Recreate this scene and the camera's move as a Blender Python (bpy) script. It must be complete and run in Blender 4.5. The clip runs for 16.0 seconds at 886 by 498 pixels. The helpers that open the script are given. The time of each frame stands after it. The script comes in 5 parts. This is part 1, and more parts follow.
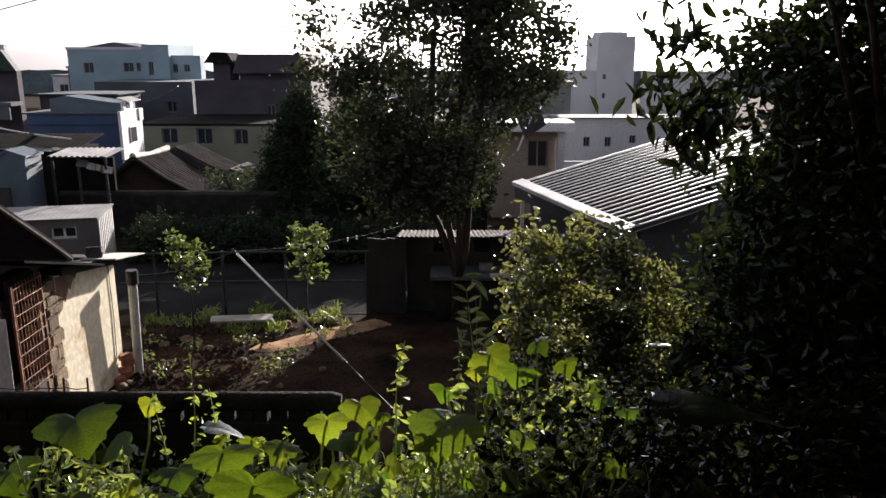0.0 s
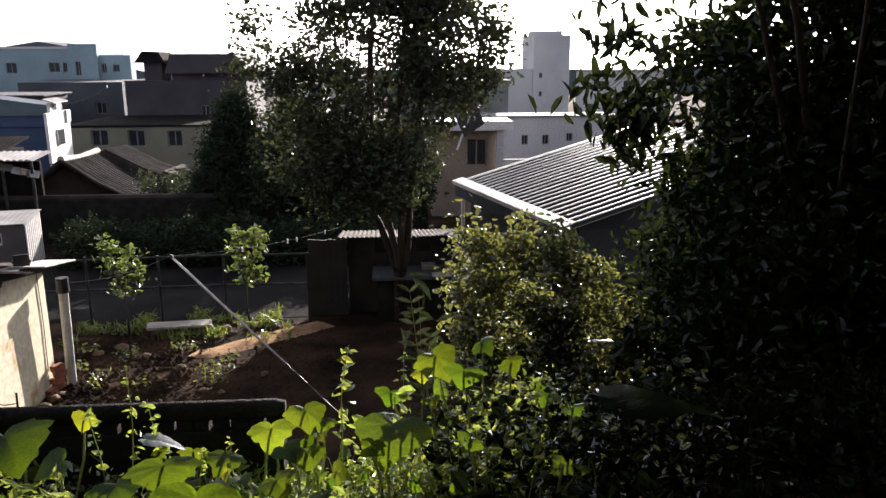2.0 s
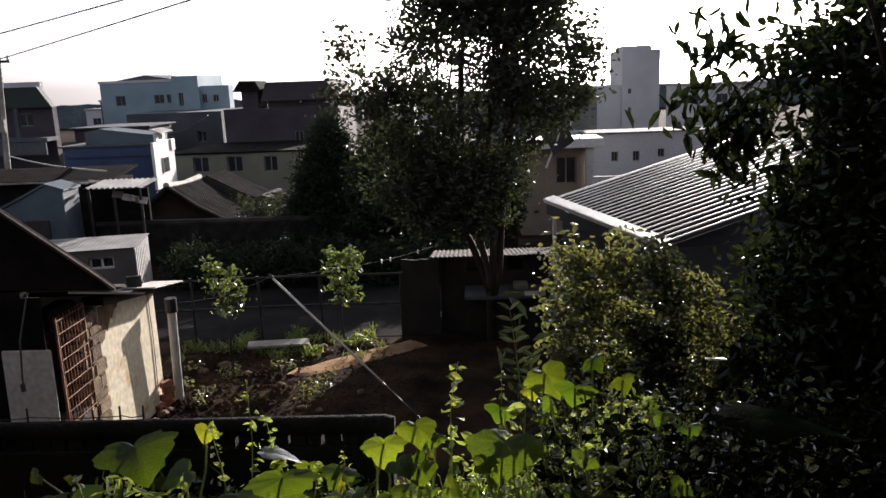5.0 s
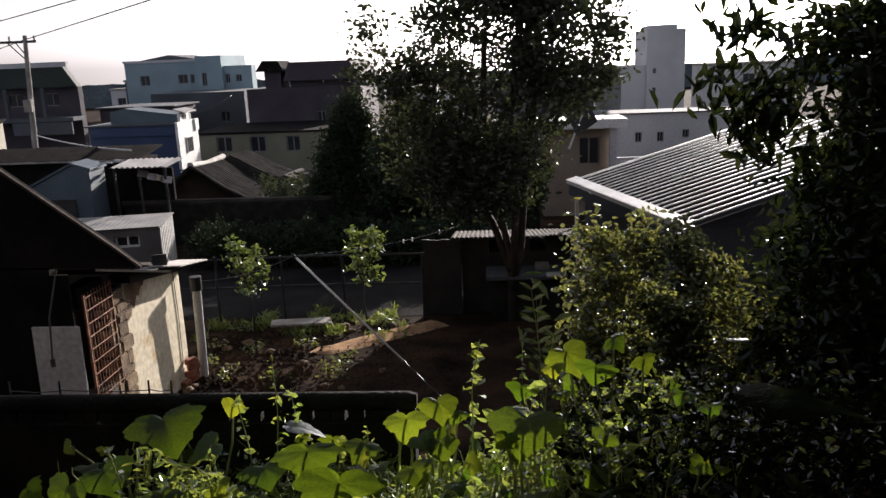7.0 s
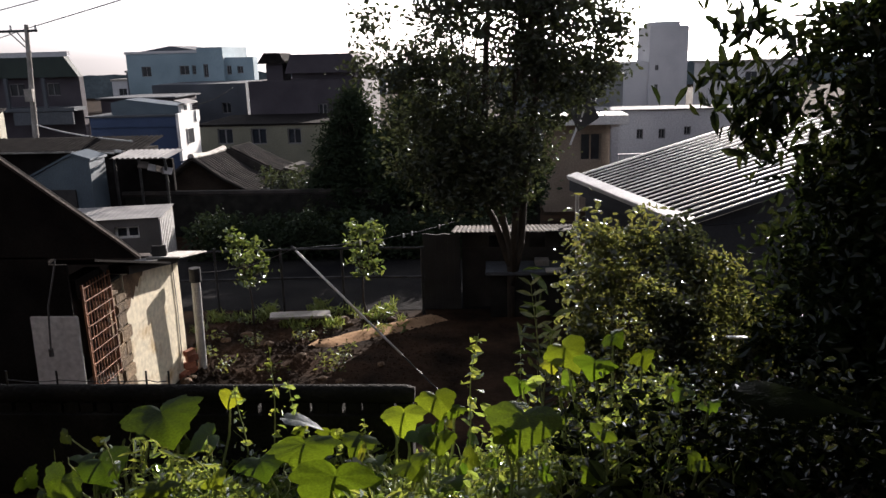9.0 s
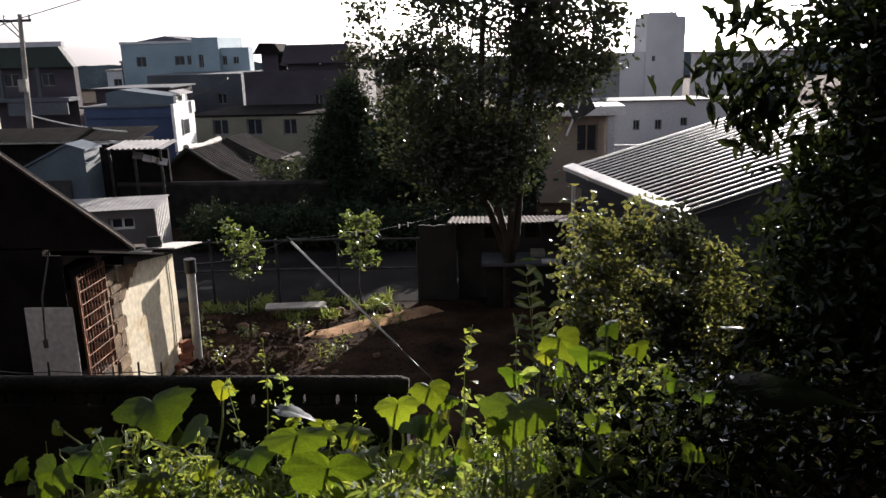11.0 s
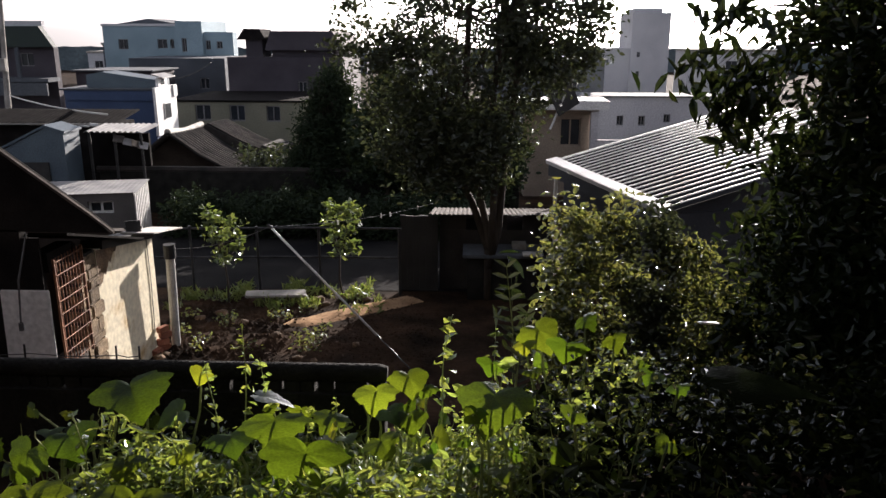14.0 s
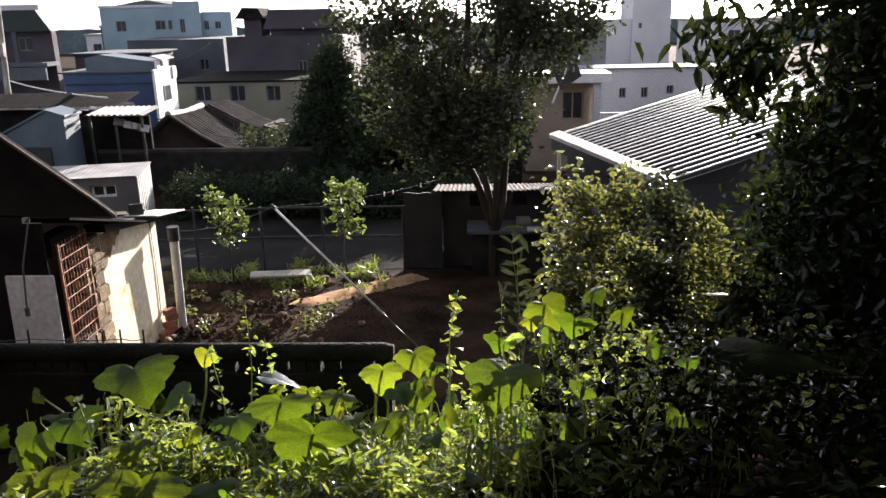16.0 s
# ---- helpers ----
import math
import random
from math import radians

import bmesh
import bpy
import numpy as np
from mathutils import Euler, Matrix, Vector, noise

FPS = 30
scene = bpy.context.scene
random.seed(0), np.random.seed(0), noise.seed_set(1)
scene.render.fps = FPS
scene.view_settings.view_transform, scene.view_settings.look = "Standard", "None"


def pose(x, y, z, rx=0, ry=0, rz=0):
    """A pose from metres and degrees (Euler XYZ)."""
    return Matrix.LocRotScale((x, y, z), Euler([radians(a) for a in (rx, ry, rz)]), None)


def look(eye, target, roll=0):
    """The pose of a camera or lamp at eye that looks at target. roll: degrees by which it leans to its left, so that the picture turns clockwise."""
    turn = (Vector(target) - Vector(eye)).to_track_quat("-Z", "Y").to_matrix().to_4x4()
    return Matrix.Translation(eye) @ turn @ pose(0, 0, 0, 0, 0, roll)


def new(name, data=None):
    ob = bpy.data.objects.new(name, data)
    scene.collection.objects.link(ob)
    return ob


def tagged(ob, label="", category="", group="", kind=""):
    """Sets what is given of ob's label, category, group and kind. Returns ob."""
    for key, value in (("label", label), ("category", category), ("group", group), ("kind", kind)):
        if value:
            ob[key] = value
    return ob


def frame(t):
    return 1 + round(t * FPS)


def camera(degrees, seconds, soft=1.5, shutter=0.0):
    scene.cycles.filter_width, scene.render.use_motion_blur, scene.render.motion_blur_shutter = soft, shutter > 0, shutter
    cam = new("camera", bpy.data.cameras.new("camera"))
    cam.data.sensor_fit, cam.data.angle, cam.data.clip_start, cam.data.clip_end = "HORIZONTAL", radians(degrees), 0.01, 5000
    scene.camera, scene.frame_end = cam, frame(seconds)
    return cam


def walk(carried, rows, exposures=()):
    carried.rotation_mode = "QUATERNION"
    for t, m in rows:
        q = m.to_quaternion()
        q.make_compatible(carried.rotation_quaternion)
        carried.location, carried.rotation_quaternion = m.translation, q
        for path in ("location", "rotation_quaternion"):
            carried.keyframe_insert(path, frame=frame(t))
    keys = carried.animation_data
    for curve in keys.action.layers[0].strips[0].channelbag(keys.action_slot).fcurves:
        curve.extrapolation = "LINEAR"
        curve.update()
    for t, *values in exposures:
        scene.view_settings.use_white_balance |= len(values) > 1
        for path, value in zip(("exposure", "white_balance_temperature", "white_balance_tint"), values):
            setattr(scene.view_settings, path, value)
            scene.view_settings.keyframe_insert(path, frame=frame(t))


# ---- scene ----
EXPOSURES = [(0.0, 1.30, 6250, 19), (1.2, 1.30, 6250, 19), (2.0, 1.65, 6250, 19), (2.5, 1.60, 6250, 19), (3.0, 1.30, 6250, 19), (3.5, 1.10, 6250, 19), (4.0, 1.17, 6250, 19), (6.5, 0.92, 6250, 19), (7.5, 1.00, 6250, 19), (8.5, 1.10, 6250, 19), (12.5, 1.30, 6250, 19), (14.5, 1.35, 6250, 19), (15.2, 1.60, 6250, 19), (16.0, 2.05, 6250, 19)]
cam = camera(59.11, 16.0)
PATH = [
    (0.0, pose(0.097, 0.018, 5.305, 76.001, 0.009, 0.093)),
    (0.5, pose(0.097, 0.022, 5.302, 76.166, -0.227, -1.894)),
    (1.0, pose(0.102, 0.027, 5.299, 76.225, -0.323, -4.497)),
    (1.5, pose(0.099, 0.024, 5.306, 75.961, -0.295, -5.578)),
    (2.0, pose(0.090, 0.040, 5.309, 75.928, 0.112, -4.360)),
    (2.5, pose(0.079, 0.069, 5.296, 76.362, 0.311, -2.029)),
    (3.0, pose(0.072, 0.079, 5.300, 77.875, 0.239, -0.942)),
    (3.5, pose(0.057, 0.070, 5.299, 78.065, 0.531, -2.152)),
    (4.0, pose(0.034, 0.059, 5.301, 77.967, 1.305, -0.923)),
    (6.5, pose(-0.006, -0.002, 5.299, 76.461, 1.907, 3.344)),
    (7.0, pose(0.000, -0.000, 5.300, 76.140, 2.179, 3.375)),
    (7.5, pose(0.002, 0.006, 5.294, 75.824, 1.851, 3.952)),
    (8.0, pose(0.001, 0.002, 5.293, 75.689, 1.567, 3.530)),
    (8.5, pose(-0.000, 0.005, 5.294, 75.779, 1.520, 3.531)),
    (11.0, pose(0.009, 0.031, 5.285, 75.096, 1.450, 3.275)),
    (11.5, pose(0.014, 0.028, 5.288, 74.911, 1.418, 2.904)),
    (12.0, pose(0.014, 0.019, 5.287, 75.142, 1.097, 3.238)),
    (12.5, pose(0.014, 0.007, 5.289, 75.330, 0.892, 3.022)),
    (13.0, pose(0.020, 0.014, 5.282, 74.822, 0.572, 2.342)),
    (13.5, pose(0.017, 0.021, 5.284, 74.564, 0.395, 2.115)),
    (14.0, pose(0.011, 0.017, 5.282, 74.439, -0.073, 2.287)),
    (14.5, pose(0.022, 0.029, 5.279, 74.293, 0.418, 1.804)),
    (15.0, pose(0.018, 0.032, 5.274, 73.663, 0.543, 1.886)),
    (15.5, pose(0.015, 0.045, 5.268, 73.233, 0.534, 2.024)),
    (16.0, pose(0.009, 0.060, 5.267, 72.750, 1.149, 2.255)),
]
walk(cam, PATH, EXPOSURES)

# ---- world and sun ----
SUN_AZ, SUN_EL = radians(15.9), radians(12.5)
world = bpy.data.worlds.new("sky")
scene.world = world
world.use_nodes = True
wn = world.node_tree
sky = wn.nodes.new("ShaderNodeTexSky")
sky.sky_type, sky.sun_disc = "NISHITA", False
sky.sun_elevation, sky.sun_rotation = SUN_EL, SUN_AZ
sky.air_density, sky.dust_density, sky.ozone_density = 0.8, 2.0, 1.0
haze = wn.nodes.new("ShaderNodeHueSaturation")
haze.inputs["Saturation"].default_value = 0.25
wn.links.new(sky.outputs[0], haze.inputs["Color"])
wn.links.new(haze.outputs[0], wn.nodes["Background"].inputs[0])
wn.nodes["Background"].inputs[1].default_value = 0.095
sun = new("sun", bpy.data.lights.new("sun", "SUN"))
sun.data.energy, sun.data.angle, sun.data.color = 5.0, radians(0.5), (1.0, 0.92, 0.78)
to_sun = Vector((math.sin(SUN_AZ) * math.cos(SUN_EL), math.cos(SUN_AZ) * math.cos(SUN_EL), math.sin(SUN_EL)))
sun.matrix_world = look(to_sun * 50, (0, 0, 0))


# ---- materials ----
def surface(name, a, b, rough=0.8, scale=3.0, fine=40.0, bump=0.25, metal=0.0, vary=0.0, stretch=(1, 1, 1), spec=0.4, lo=0.35, hi=0.68):
    """Two colours mixed by coarse noise, fine grain, relief; vary: spread of value from piece to piece."""
    m = bpy.data.materials.new(name)
    m.use_nodes = True
    t = m.node_tree
    n, l = t.nodes, t.links
    p = n["Principled BSDF"]
    tc, mp = n.new("ShaderNodeTexCoord"), n.new("ShaderNodeMapping")
    mp.inputs["Scale"].default_value = stretch
    l.new(tc.outputs["Object"], mp.inputs[0])
    big, small = n.new("ShaderNodeTexNoise"), n.new("ShaderNodeTexNoise")
    big.inputs["Scale"].default_value, small.inputs["Scale"].default_value = scale, fine
    big.inputs["Detail"].default_value, small.inputs["Detail"].default_value = 6.0, 4.0
    for q in (big, small):
        l.new(mp.outputs[0], q.inputs["Vector"])
    ramp = n.new("ShaderNodeValToRGB")
    ramp.color_ramp.elements[0].position, ramp.color_ramp.elements[1].position = lo, hi
    ramp.color_ramp.elements[0].color, ramp.color_ramp.elements[1].color = (*a, 1), (*b, 1)
    l.new(big.outputs[0], ramp.inputs[0])
    grain = n.new("ShaderNodeMapRange")
    grain.inputs[1].default_value, grain.inputs[2].default_value = 0.3, 0.7
    grain.inputs[3].default_value, grain.inputs[4].default_value = 0.78, 1.15
    l.new(small.outputs[0], grain.inputs[0])
    hsv = n.new("ShaderNodeHueSaturation")
    l.new(ramp.outputs[0], hsv.inputs["Color"])
    if vary:
        info, span, mul = n.new("ShaderNodeObjectInfo"), n.new("ShaderNodeMapRange"), n.new("ShaderNodeMath")
        span.inputs[3].default_value, span.inputs[4].default_value = 1 - vary, 1 + vary
        l.new(info.outputs["Random"], span.inputs[0])
        mul.operation = "MULTIPLY"
        l.new(span.outputs[0], mul.inputs[0]), l.new(grain.outputs[0], mul.inputs[1])
        l.new(mul.outputs[0], hsv.inputs["Value"])
    else:
        l.new(grain.outputs[0], hsv.inputs["Value"])
    l.new(hsv.outputs[0], p.inputs["Base Color"])
    bp = n.new("ShaderNodeBump")
    bp.inputs["Strength"].default_value, bp.inputs["Distance"].default_value = bump, 0.02
    l.new(small.outputs[0], bp.inputs["Height"])
    l.new(bp.outputs[0], p.inputs["Normal"])
    p.inputs["Roughness"].default_value, p.inputs["Metallic"].default_value = rough, metal
    p.inputs["Specular IOR Level"].default_value = spec
    return m


def foliage(name, a, b, through_colour, gloss=0.35, share=0.45, shine=0.06):
    """Leaf blades: diffuse on top, light passing through, a waxy sheen; colour varies from leaf to leaf."""
    m = bpy.data.materials.new(name)
    m.use_nodes = True
    t = m.node_tree
    n, l = t.nodes, t.links
    n.remove(n["Principled BSDF"])
    geo, ramp, info, add = n.new("ShaderNodeNewGeometry"), n.new("ShaderNodeValToRGB"), n.new("ShaderNodeObjectInfo"), n.new("ShaderNodeMath")
    add.operation = "WRAP"
    add.inputs[1].default_value, add.inputs[2].default_value = 1.0, 0.0
    plus = n.new("ShaderNodeMath")
    l.new(geo.outputs["Random Per Island"], plus.inputs[0]), l.new(info.outputs["Random"], plus.inputs[1])
    l.new(plus.outputs[0], add.inputs[0])
    ramp.color_ramp.elements[0].color, ramp.color_ramp.elements[1].color = (*a, 1), (*b, 1)
    l.new(add.outputs[0], ramp.inputs[0])
    tc, nz = n.new("ShaderNodeTexCoord"), n.new("ShaderNodeTexNoise")
    nz.inputs["Scale"].default_value = 25.0
    l.new(tc.outputs["Object"], nz.inputs["Vector"])
    mot = n.new("ShaderNodeMapRange")
    mot.inputs[1].default_value, mot.inputs[2].default_value, mot.inputs[3].default_value, mot.inputs[4].default_value = 0.3, 0.7, 0.75, 1.2
    l.new(nz.outputs[0], mot.inputs[0])
    hs, ht = n.new("ShaderNodeHueSaturation"), n.new("ShaderNodeHueSaturation")
    l.new(ramp.outputs[0], hs.inputs["Color"]), l.new(mot.outputs[0], hs.inputs["Value"])
    ht.inputs["Color"].default_value = (*through_colour, 1)
    hue = n.new("ShaderNodeMapRange")
    hue.inputs[3].default_value, hue.inputs[4].default_value = 0.475, 0.52
    l.new(add.outputs[0], hue.inputs[0])
    l.new(hue.outputs[0], ht.inputs["Hue"])
    l.new(mot.outputs[0], ht.inputs["Value"])
    d, tr, gl, m1, m2 = (n.new(k) for k in ("ShaderNodeBsdfDiffuse", "ShaderNodeBsdfTranslucent", "ShaderNodeBsdfGlossy", "ShaderNodeMixShader", "ShaderNodeMixShader"))
    l.new(hs.outputs[0], d.inputs[0]), l.new(ht.outputs[0], tr.inputs[0])
    bp = n.new("ShaderNodeBump")
    bp.inputs["Strength"].default_value, bp.inputs["Distance"].default_value = 0.3, 0.01
    l.new(nz.outputs[0], bp.inputs["Height"])
    for q in (d, gl):
        l.new(bp.outputs[0], q.inputs["Normal"])
    gl.inputs["Roughness"].default_value, gl.inputs[0].default_value = gloss, (0.9, 0.95, 1.0, 1)
    m1.inputs[0].default_value, m2.inputs[0].default_value = share, shine
    l.new(d.outputs[0], m1.inputs[1]), l.new(tr.outputs[0], m1.inputs[2])
    l.new(m1.outputs[0], m2.inputs[1]), l.new(gl.outputs[0], m2.inputs[2])
    l.new(m2.outputs[0], n["Material Output"].inputs[0])
    return m


# Paler earth painted where sun falls; SOIL is darkened for the shade around.
SUNLITSOIL = surface("soil colour lightened for sun", (0.24, 0.145, 0.08), (0.45, 0.29, 0.17), 1.0, 2.2, 22, 0.7, spec=0.03)
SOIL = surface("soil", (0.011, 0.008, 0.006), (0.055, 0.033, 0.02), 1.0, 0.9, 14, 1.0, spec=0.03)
ASPHALT = surface("asphalt", (0.01, 0.01, 0.011), (0.024, 0.023, 0.022), 1.0, 0.6, 60, 0.6, spec=0.03)
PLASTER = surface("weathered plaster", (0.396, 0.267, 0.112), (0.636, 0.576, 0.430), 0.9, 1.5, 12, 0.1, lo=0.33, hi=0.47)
CONCRETE = surface("concrete", (0.2, 0.19, 0.17), (0.36, 0.34, 0.31), 0.9, 2.0, 45, 0.5)
DARKCON = surface("dark concrete", (0.012, 0.012, 0.011), (0.03, 0.029, 0.026), 0.95, 3.0, 50, 0.6, spec=0.15)
STONE = surface("rubble stone", (0.1, 0.068, 0.04), (0.25, 0.18, 0.105), 0.95, 7.0, 22, 1.0, vary=0.25)
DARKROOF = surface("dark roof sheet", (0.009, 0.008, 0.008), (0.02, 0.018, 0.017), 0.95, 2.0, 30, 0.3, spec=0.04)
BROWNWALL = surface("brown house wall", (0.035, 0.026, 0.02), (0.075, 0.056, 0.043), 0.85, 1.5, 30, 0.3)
# One roof sheet in two colours: shaded gaps dark, sun-glinting ribs pale.
GAPSHADE = surface("roof sheet darkened for gap shade", (0.02, 0.02, 0.023), (0.04, 0.04, 0.044), 0.9, 1.0, 60, 0.05, spec=0.08)
RIBGLINT = surface("roof rib lightened for sun glint", (0.66, 0.66, 0.66), (0.82, 0.82, 0.81), 0.45, 1.2, 30, 0.03)
FASCIA = surface("painted fascia", (0.45, 0.45, 0.45), (0.66, 0.66, 0.65), 0.5, 1.2, 30, 0.03)
WHITE = surface("white paint", (0.62, 0.62, 0.61), (0.78, 0.78, 0.76), 0.6, 1.0, 14, 0.03)
# TEAL, GREYREND, BRICK, BLUE, CREAM: backlit shade and haze tuned into the base.
TEAL = surface("pale teal render", (0.182, 0.258, 0.296), (0.251, 0.342, 0.391), 0.85, 0.3, 12, 0.1)
GREYREND = surface("grey render", (0.060, 0.069, 0.082), (0.093, 0.103, 0.118), 0.9, 0.4, 12, 0.2)
PALEGREY = surface("pale grey render", (0.42, 0.42, 0.44), (0.54, 0.54, 0.55), 0.9, 0.3, 12, 0.1)
BRICK = surface("dark brick", (0.042, 0.037, 0.046), (0.065, 0.057, 0.068), 0.9, 0.6, 20, 0.3)
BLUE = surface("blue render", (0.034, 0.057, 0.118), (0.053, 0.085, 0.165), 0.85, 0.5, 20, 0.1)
PALEBLUE = surface("pale blue sheet", (0.055, 0.08, 0.105), (0.085, 0.12, 0.145), 0.6, 0.7, 20, 0.1)
# Bluish paleness of distance haze is put into this colour.
FARWOODS = surface("hazy far woods", (0.07, 0.09, 0.1), (0.12, 0.15, 0.165), 1.0, 0.12, 0.9, 0.2, spec=0.02)
WARMWALL = surface("warm brown render", (0.2, 0.16, 0.125), (0.28, 0.23, 0.18), 0.9, 0.8, 15, 0.1)
CREAM = surface("cream render", (0.163, 0.160, 0.119), (0.219, 0.213, 0.156), 0.85, 0.5, 15, 0.1)
TILE = surface("grey clay roof tile", (0.03, 0.029, 0.028), (0.068, 0.06, 0.055), 0.95, 1.5, 25, 0.4, vary=0.2, spec=0.08)
TILECAP = surface("limed ridge", (0.35, 0.33, 0.3), (0.55, 0.52, 0.47), 0.85, 2.5, 30, 0.3)
GREENROOF = surface("green roof paint", (0.012, 0.022, 0.02), (0.02, 0.034, 0.028), 0.7, 0.6, 20, 0.1)
CONTAINER = surface("grey cabin sheet", (0.09, 0.085, 0.08), (0.14, 0.13, 0.125), 0.7, 1.0, 30, 0.1)
CABINROOF = surface("cabin roof sheet", (0.2, 0.2, 0.2), (0.34, 0.33, 0.32), 0.65, 1.4, 30, 0.1)
RUST = surface("rusty red bar", (0.09, 0.035, 0.018), (0.3, 0.14, 0.07), 0.8, 8, 60, 0.3)
DARKSTEEL = surface("dark steel", (0.03, 0.032, 0.035), (0.07, 0.07, 0.07), 0.5, 4, 50, 0.2, 0.6)
POLE = surface("bleached pole", (0.6, 0.58, 0.55), (0.8, 0.78, 0.74), 0.6, 6, 50, 0.2, stretch=(1, 1, 0.2))
PVC = surface("grey pipe", (0.4, 0.4, 0.38), (0.55, 0.54, 0.52), 0.5, 3, 40, 0.1)
DARKBOARD = surface("dark board", (0.017, 0.018, 0.019), (0.036, 0.035, 0.034), 0.7, 2, 30, 0.2)
REDBRICK = surface("red brick", (0.28, 0.1, 0.06), (0.45, 0.2, 0.13), 0.9, 5, 50, 0.4, vary=0.2)
BARK = surface("bark", (0.03, 0.025, 0.02), (0.08, 0.065, 0.05), 0.95, 6, 30, 0.9, stretch=(1, 1, 0.25))
STEM = surface("green stem", (0.2, 0.25, 0.08), (0.36, 0.4, 0.17), 0.6, 8, 60, 0.1)
CABLE = surface("cable sheath", (0.05, 0.05, 0.05), (0.12, 0.12, 0.12), 0.5, 3, 30, 0.1)
ROCKPALE = surface("pale slab", (0.38, 0.36, 0.33), (0.56, 0.54, 0.5), 0.9, 3, 40, 0.4)
SHEET = surface("weathered wavy sheet", (0.05, 0.044, 0.04), (0.11, 0.096, 0.084), 0.9, 3, 30, 0.3, spec=0.05)
DARKWALL = surface("dark blue-grey wall", (0.03, 0.033, 0.042), (0.055, 0.06, 0.07), 0.9, 1.0, 20, 0.2)
# Even dark base colour with slight tone noise.
OUTWALL = surface("dark outhouse render", (0.02, 0.019, 0.018), (0.045, 0.042, 0.039), 0.9, 2.0, 25, 0.3)
BAREWALL = surface("bare earthen wall", (0.07, 0.042, 0.022), (0.17, 0.105, 0.055), 0.95, 5, 30, 0.8)
GLASS = surface("dark window glass", (0.02, 0.024, 0.03), (0.035, 0.04, 0.045), 0.25, 0.4, 3, 0.02, spec=0.3)
FRAME = surface("window frame", (0.14, 0.14, 0.145), (0.2, 0.2, 0.2), 0.5, 2, 30, 0.1)
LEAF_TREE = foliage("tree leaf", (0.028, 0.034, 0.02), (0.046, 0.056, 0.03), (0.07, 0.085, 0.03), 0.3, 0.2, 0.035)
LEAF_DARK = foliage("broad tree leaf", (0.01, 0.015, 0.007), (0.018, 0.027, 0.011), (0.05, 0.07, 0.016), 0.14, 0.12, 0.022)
LEAF_CONIFER = foliage("conifer needle", (0.016, 0.028, 0.014), (0.03, 0.045, 0.02), (0.035, 0.05, 0.016), 0.6, 0.12, 0.015)
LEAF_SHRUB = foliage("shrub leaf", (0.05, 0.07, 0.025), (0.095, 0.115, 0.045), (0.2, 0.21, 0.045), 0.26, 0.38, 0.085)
LEAF_SAP = foliage("sapling leaf", (0.05, 0.08, 0.025), (0.09, 0.12, 0.04), (0.17, 0.22, 0.04), 0.28, 0.35, 0.07)
LEAF_VINE = foliage("pumpkin leaf", (0.018, 0.034, 0.009), (0.034, 0.06, 0.016), (0.096, 0.152, 0.006), 0.4, 0.5, 0.02)
# Brighter, yellower copy of the vine leaf; backlight put into its colour.
LEAF_BACKLIT = foliage("backlit pumpkin leaf", (0.05, 0.075, 0.012), (0.08, 0.11, 0.02), (0.2, 0.24, 0.01), 0.4, 0.55, 0.02)
VEIN = foliage("leaf vein", (0.035, 0.06, 0.015), (0.055, 0.09, 0.022), (0.12, 0.175, 0.008), 0.45, 0.5, 0.015)
# Sky reflection on glossy leaves is put into this pale colour.
SHEENLEAF = foliage("pale leaf with painted sky sheen", (0.1, 0.115, 0.115), (0.15, 0.165, 0.165), (0.08, 0.09, 0.06), 0.4, 0.3, 0.06)
# Near-black leaf colour carries the tree's shade over the slope.
LEAF_SHADED = foliage("shade-darkened slope leaf", (0.004, 0.006, 0.003), (0.009, 0.012, 0.005), (0.01, 0.014, 0.004), 0.15, 0.15, 0.004)
LEAF_GLINT = foliage("glossy weed leaf", (0.007, 0.011, 0.005), (0.016, 0.021, 0.009), (0.05, 0.06, 0.016), 0.08, 0.25, 0.1)
LEAF_WEED = foliage("weed leaf", (0.06, 0.095, 0.028), (0.12, 0.16, 0.055), (0.32, 0.39, 0.06), 0.13, 0.42, 0.11)
GRASS = foliage("grass blade", (0.07, 0.1, 0.03), (0.13, 0.16, 0.05), (0.35, 0.42, 0.09), 0.4, 0.45, 0.05)


# ---- makers ----
def thing(name, label, category, place=None, group="", kind=""):
    ob = new(name)
    if place is not None:
        ob.matrix_world = place
    return tagged(ob, label, category, group, kind)


def part(name, bm, material, parent=None, label="", smooth=False):
    me = bpy.data.meshes.new(name)
    if isinstance(bm, tuple):
        me.from_pydata(bm[0], [], bm[1])
    else:
        bm.to_mesh(me)
        bm.free()
    if smooth:
        me.polygons.foreach_set("use_smooth", [True] * len(me.polygons))
    me.materials.append(material)
    ob = new(name, me)
    ob.parent = parent
    if label:
        tagged(ob, label)
    return ob


def box(bm, x0, x1, y0, y1, z0, z1, bevel=0.0):
    v = [bm.verts.new((x, y, z)) for x in (x0, x1) for y in (y0, y1) for z in (z0, z1)]
    fs = [bm.faces.new([v[i] for i in f]) for f in ((0, 1, 3, 2), (4, 6, 7, 5), (0, 4, 5, 1), (2, 3, 7, 6), (0, 2, 6, 4), (1, 5, 7, 3))]
    if bevel:
        es = list({e for f in fs for e in f.edges})
        bmesh.ops.bevel(bm, geom=es, offset=bevel, segments=2, affect="EDGES")
    return bm


def boxed(*a, bevel=0.0):
    return box(bmesh.new(), *a, bevel=bevel)


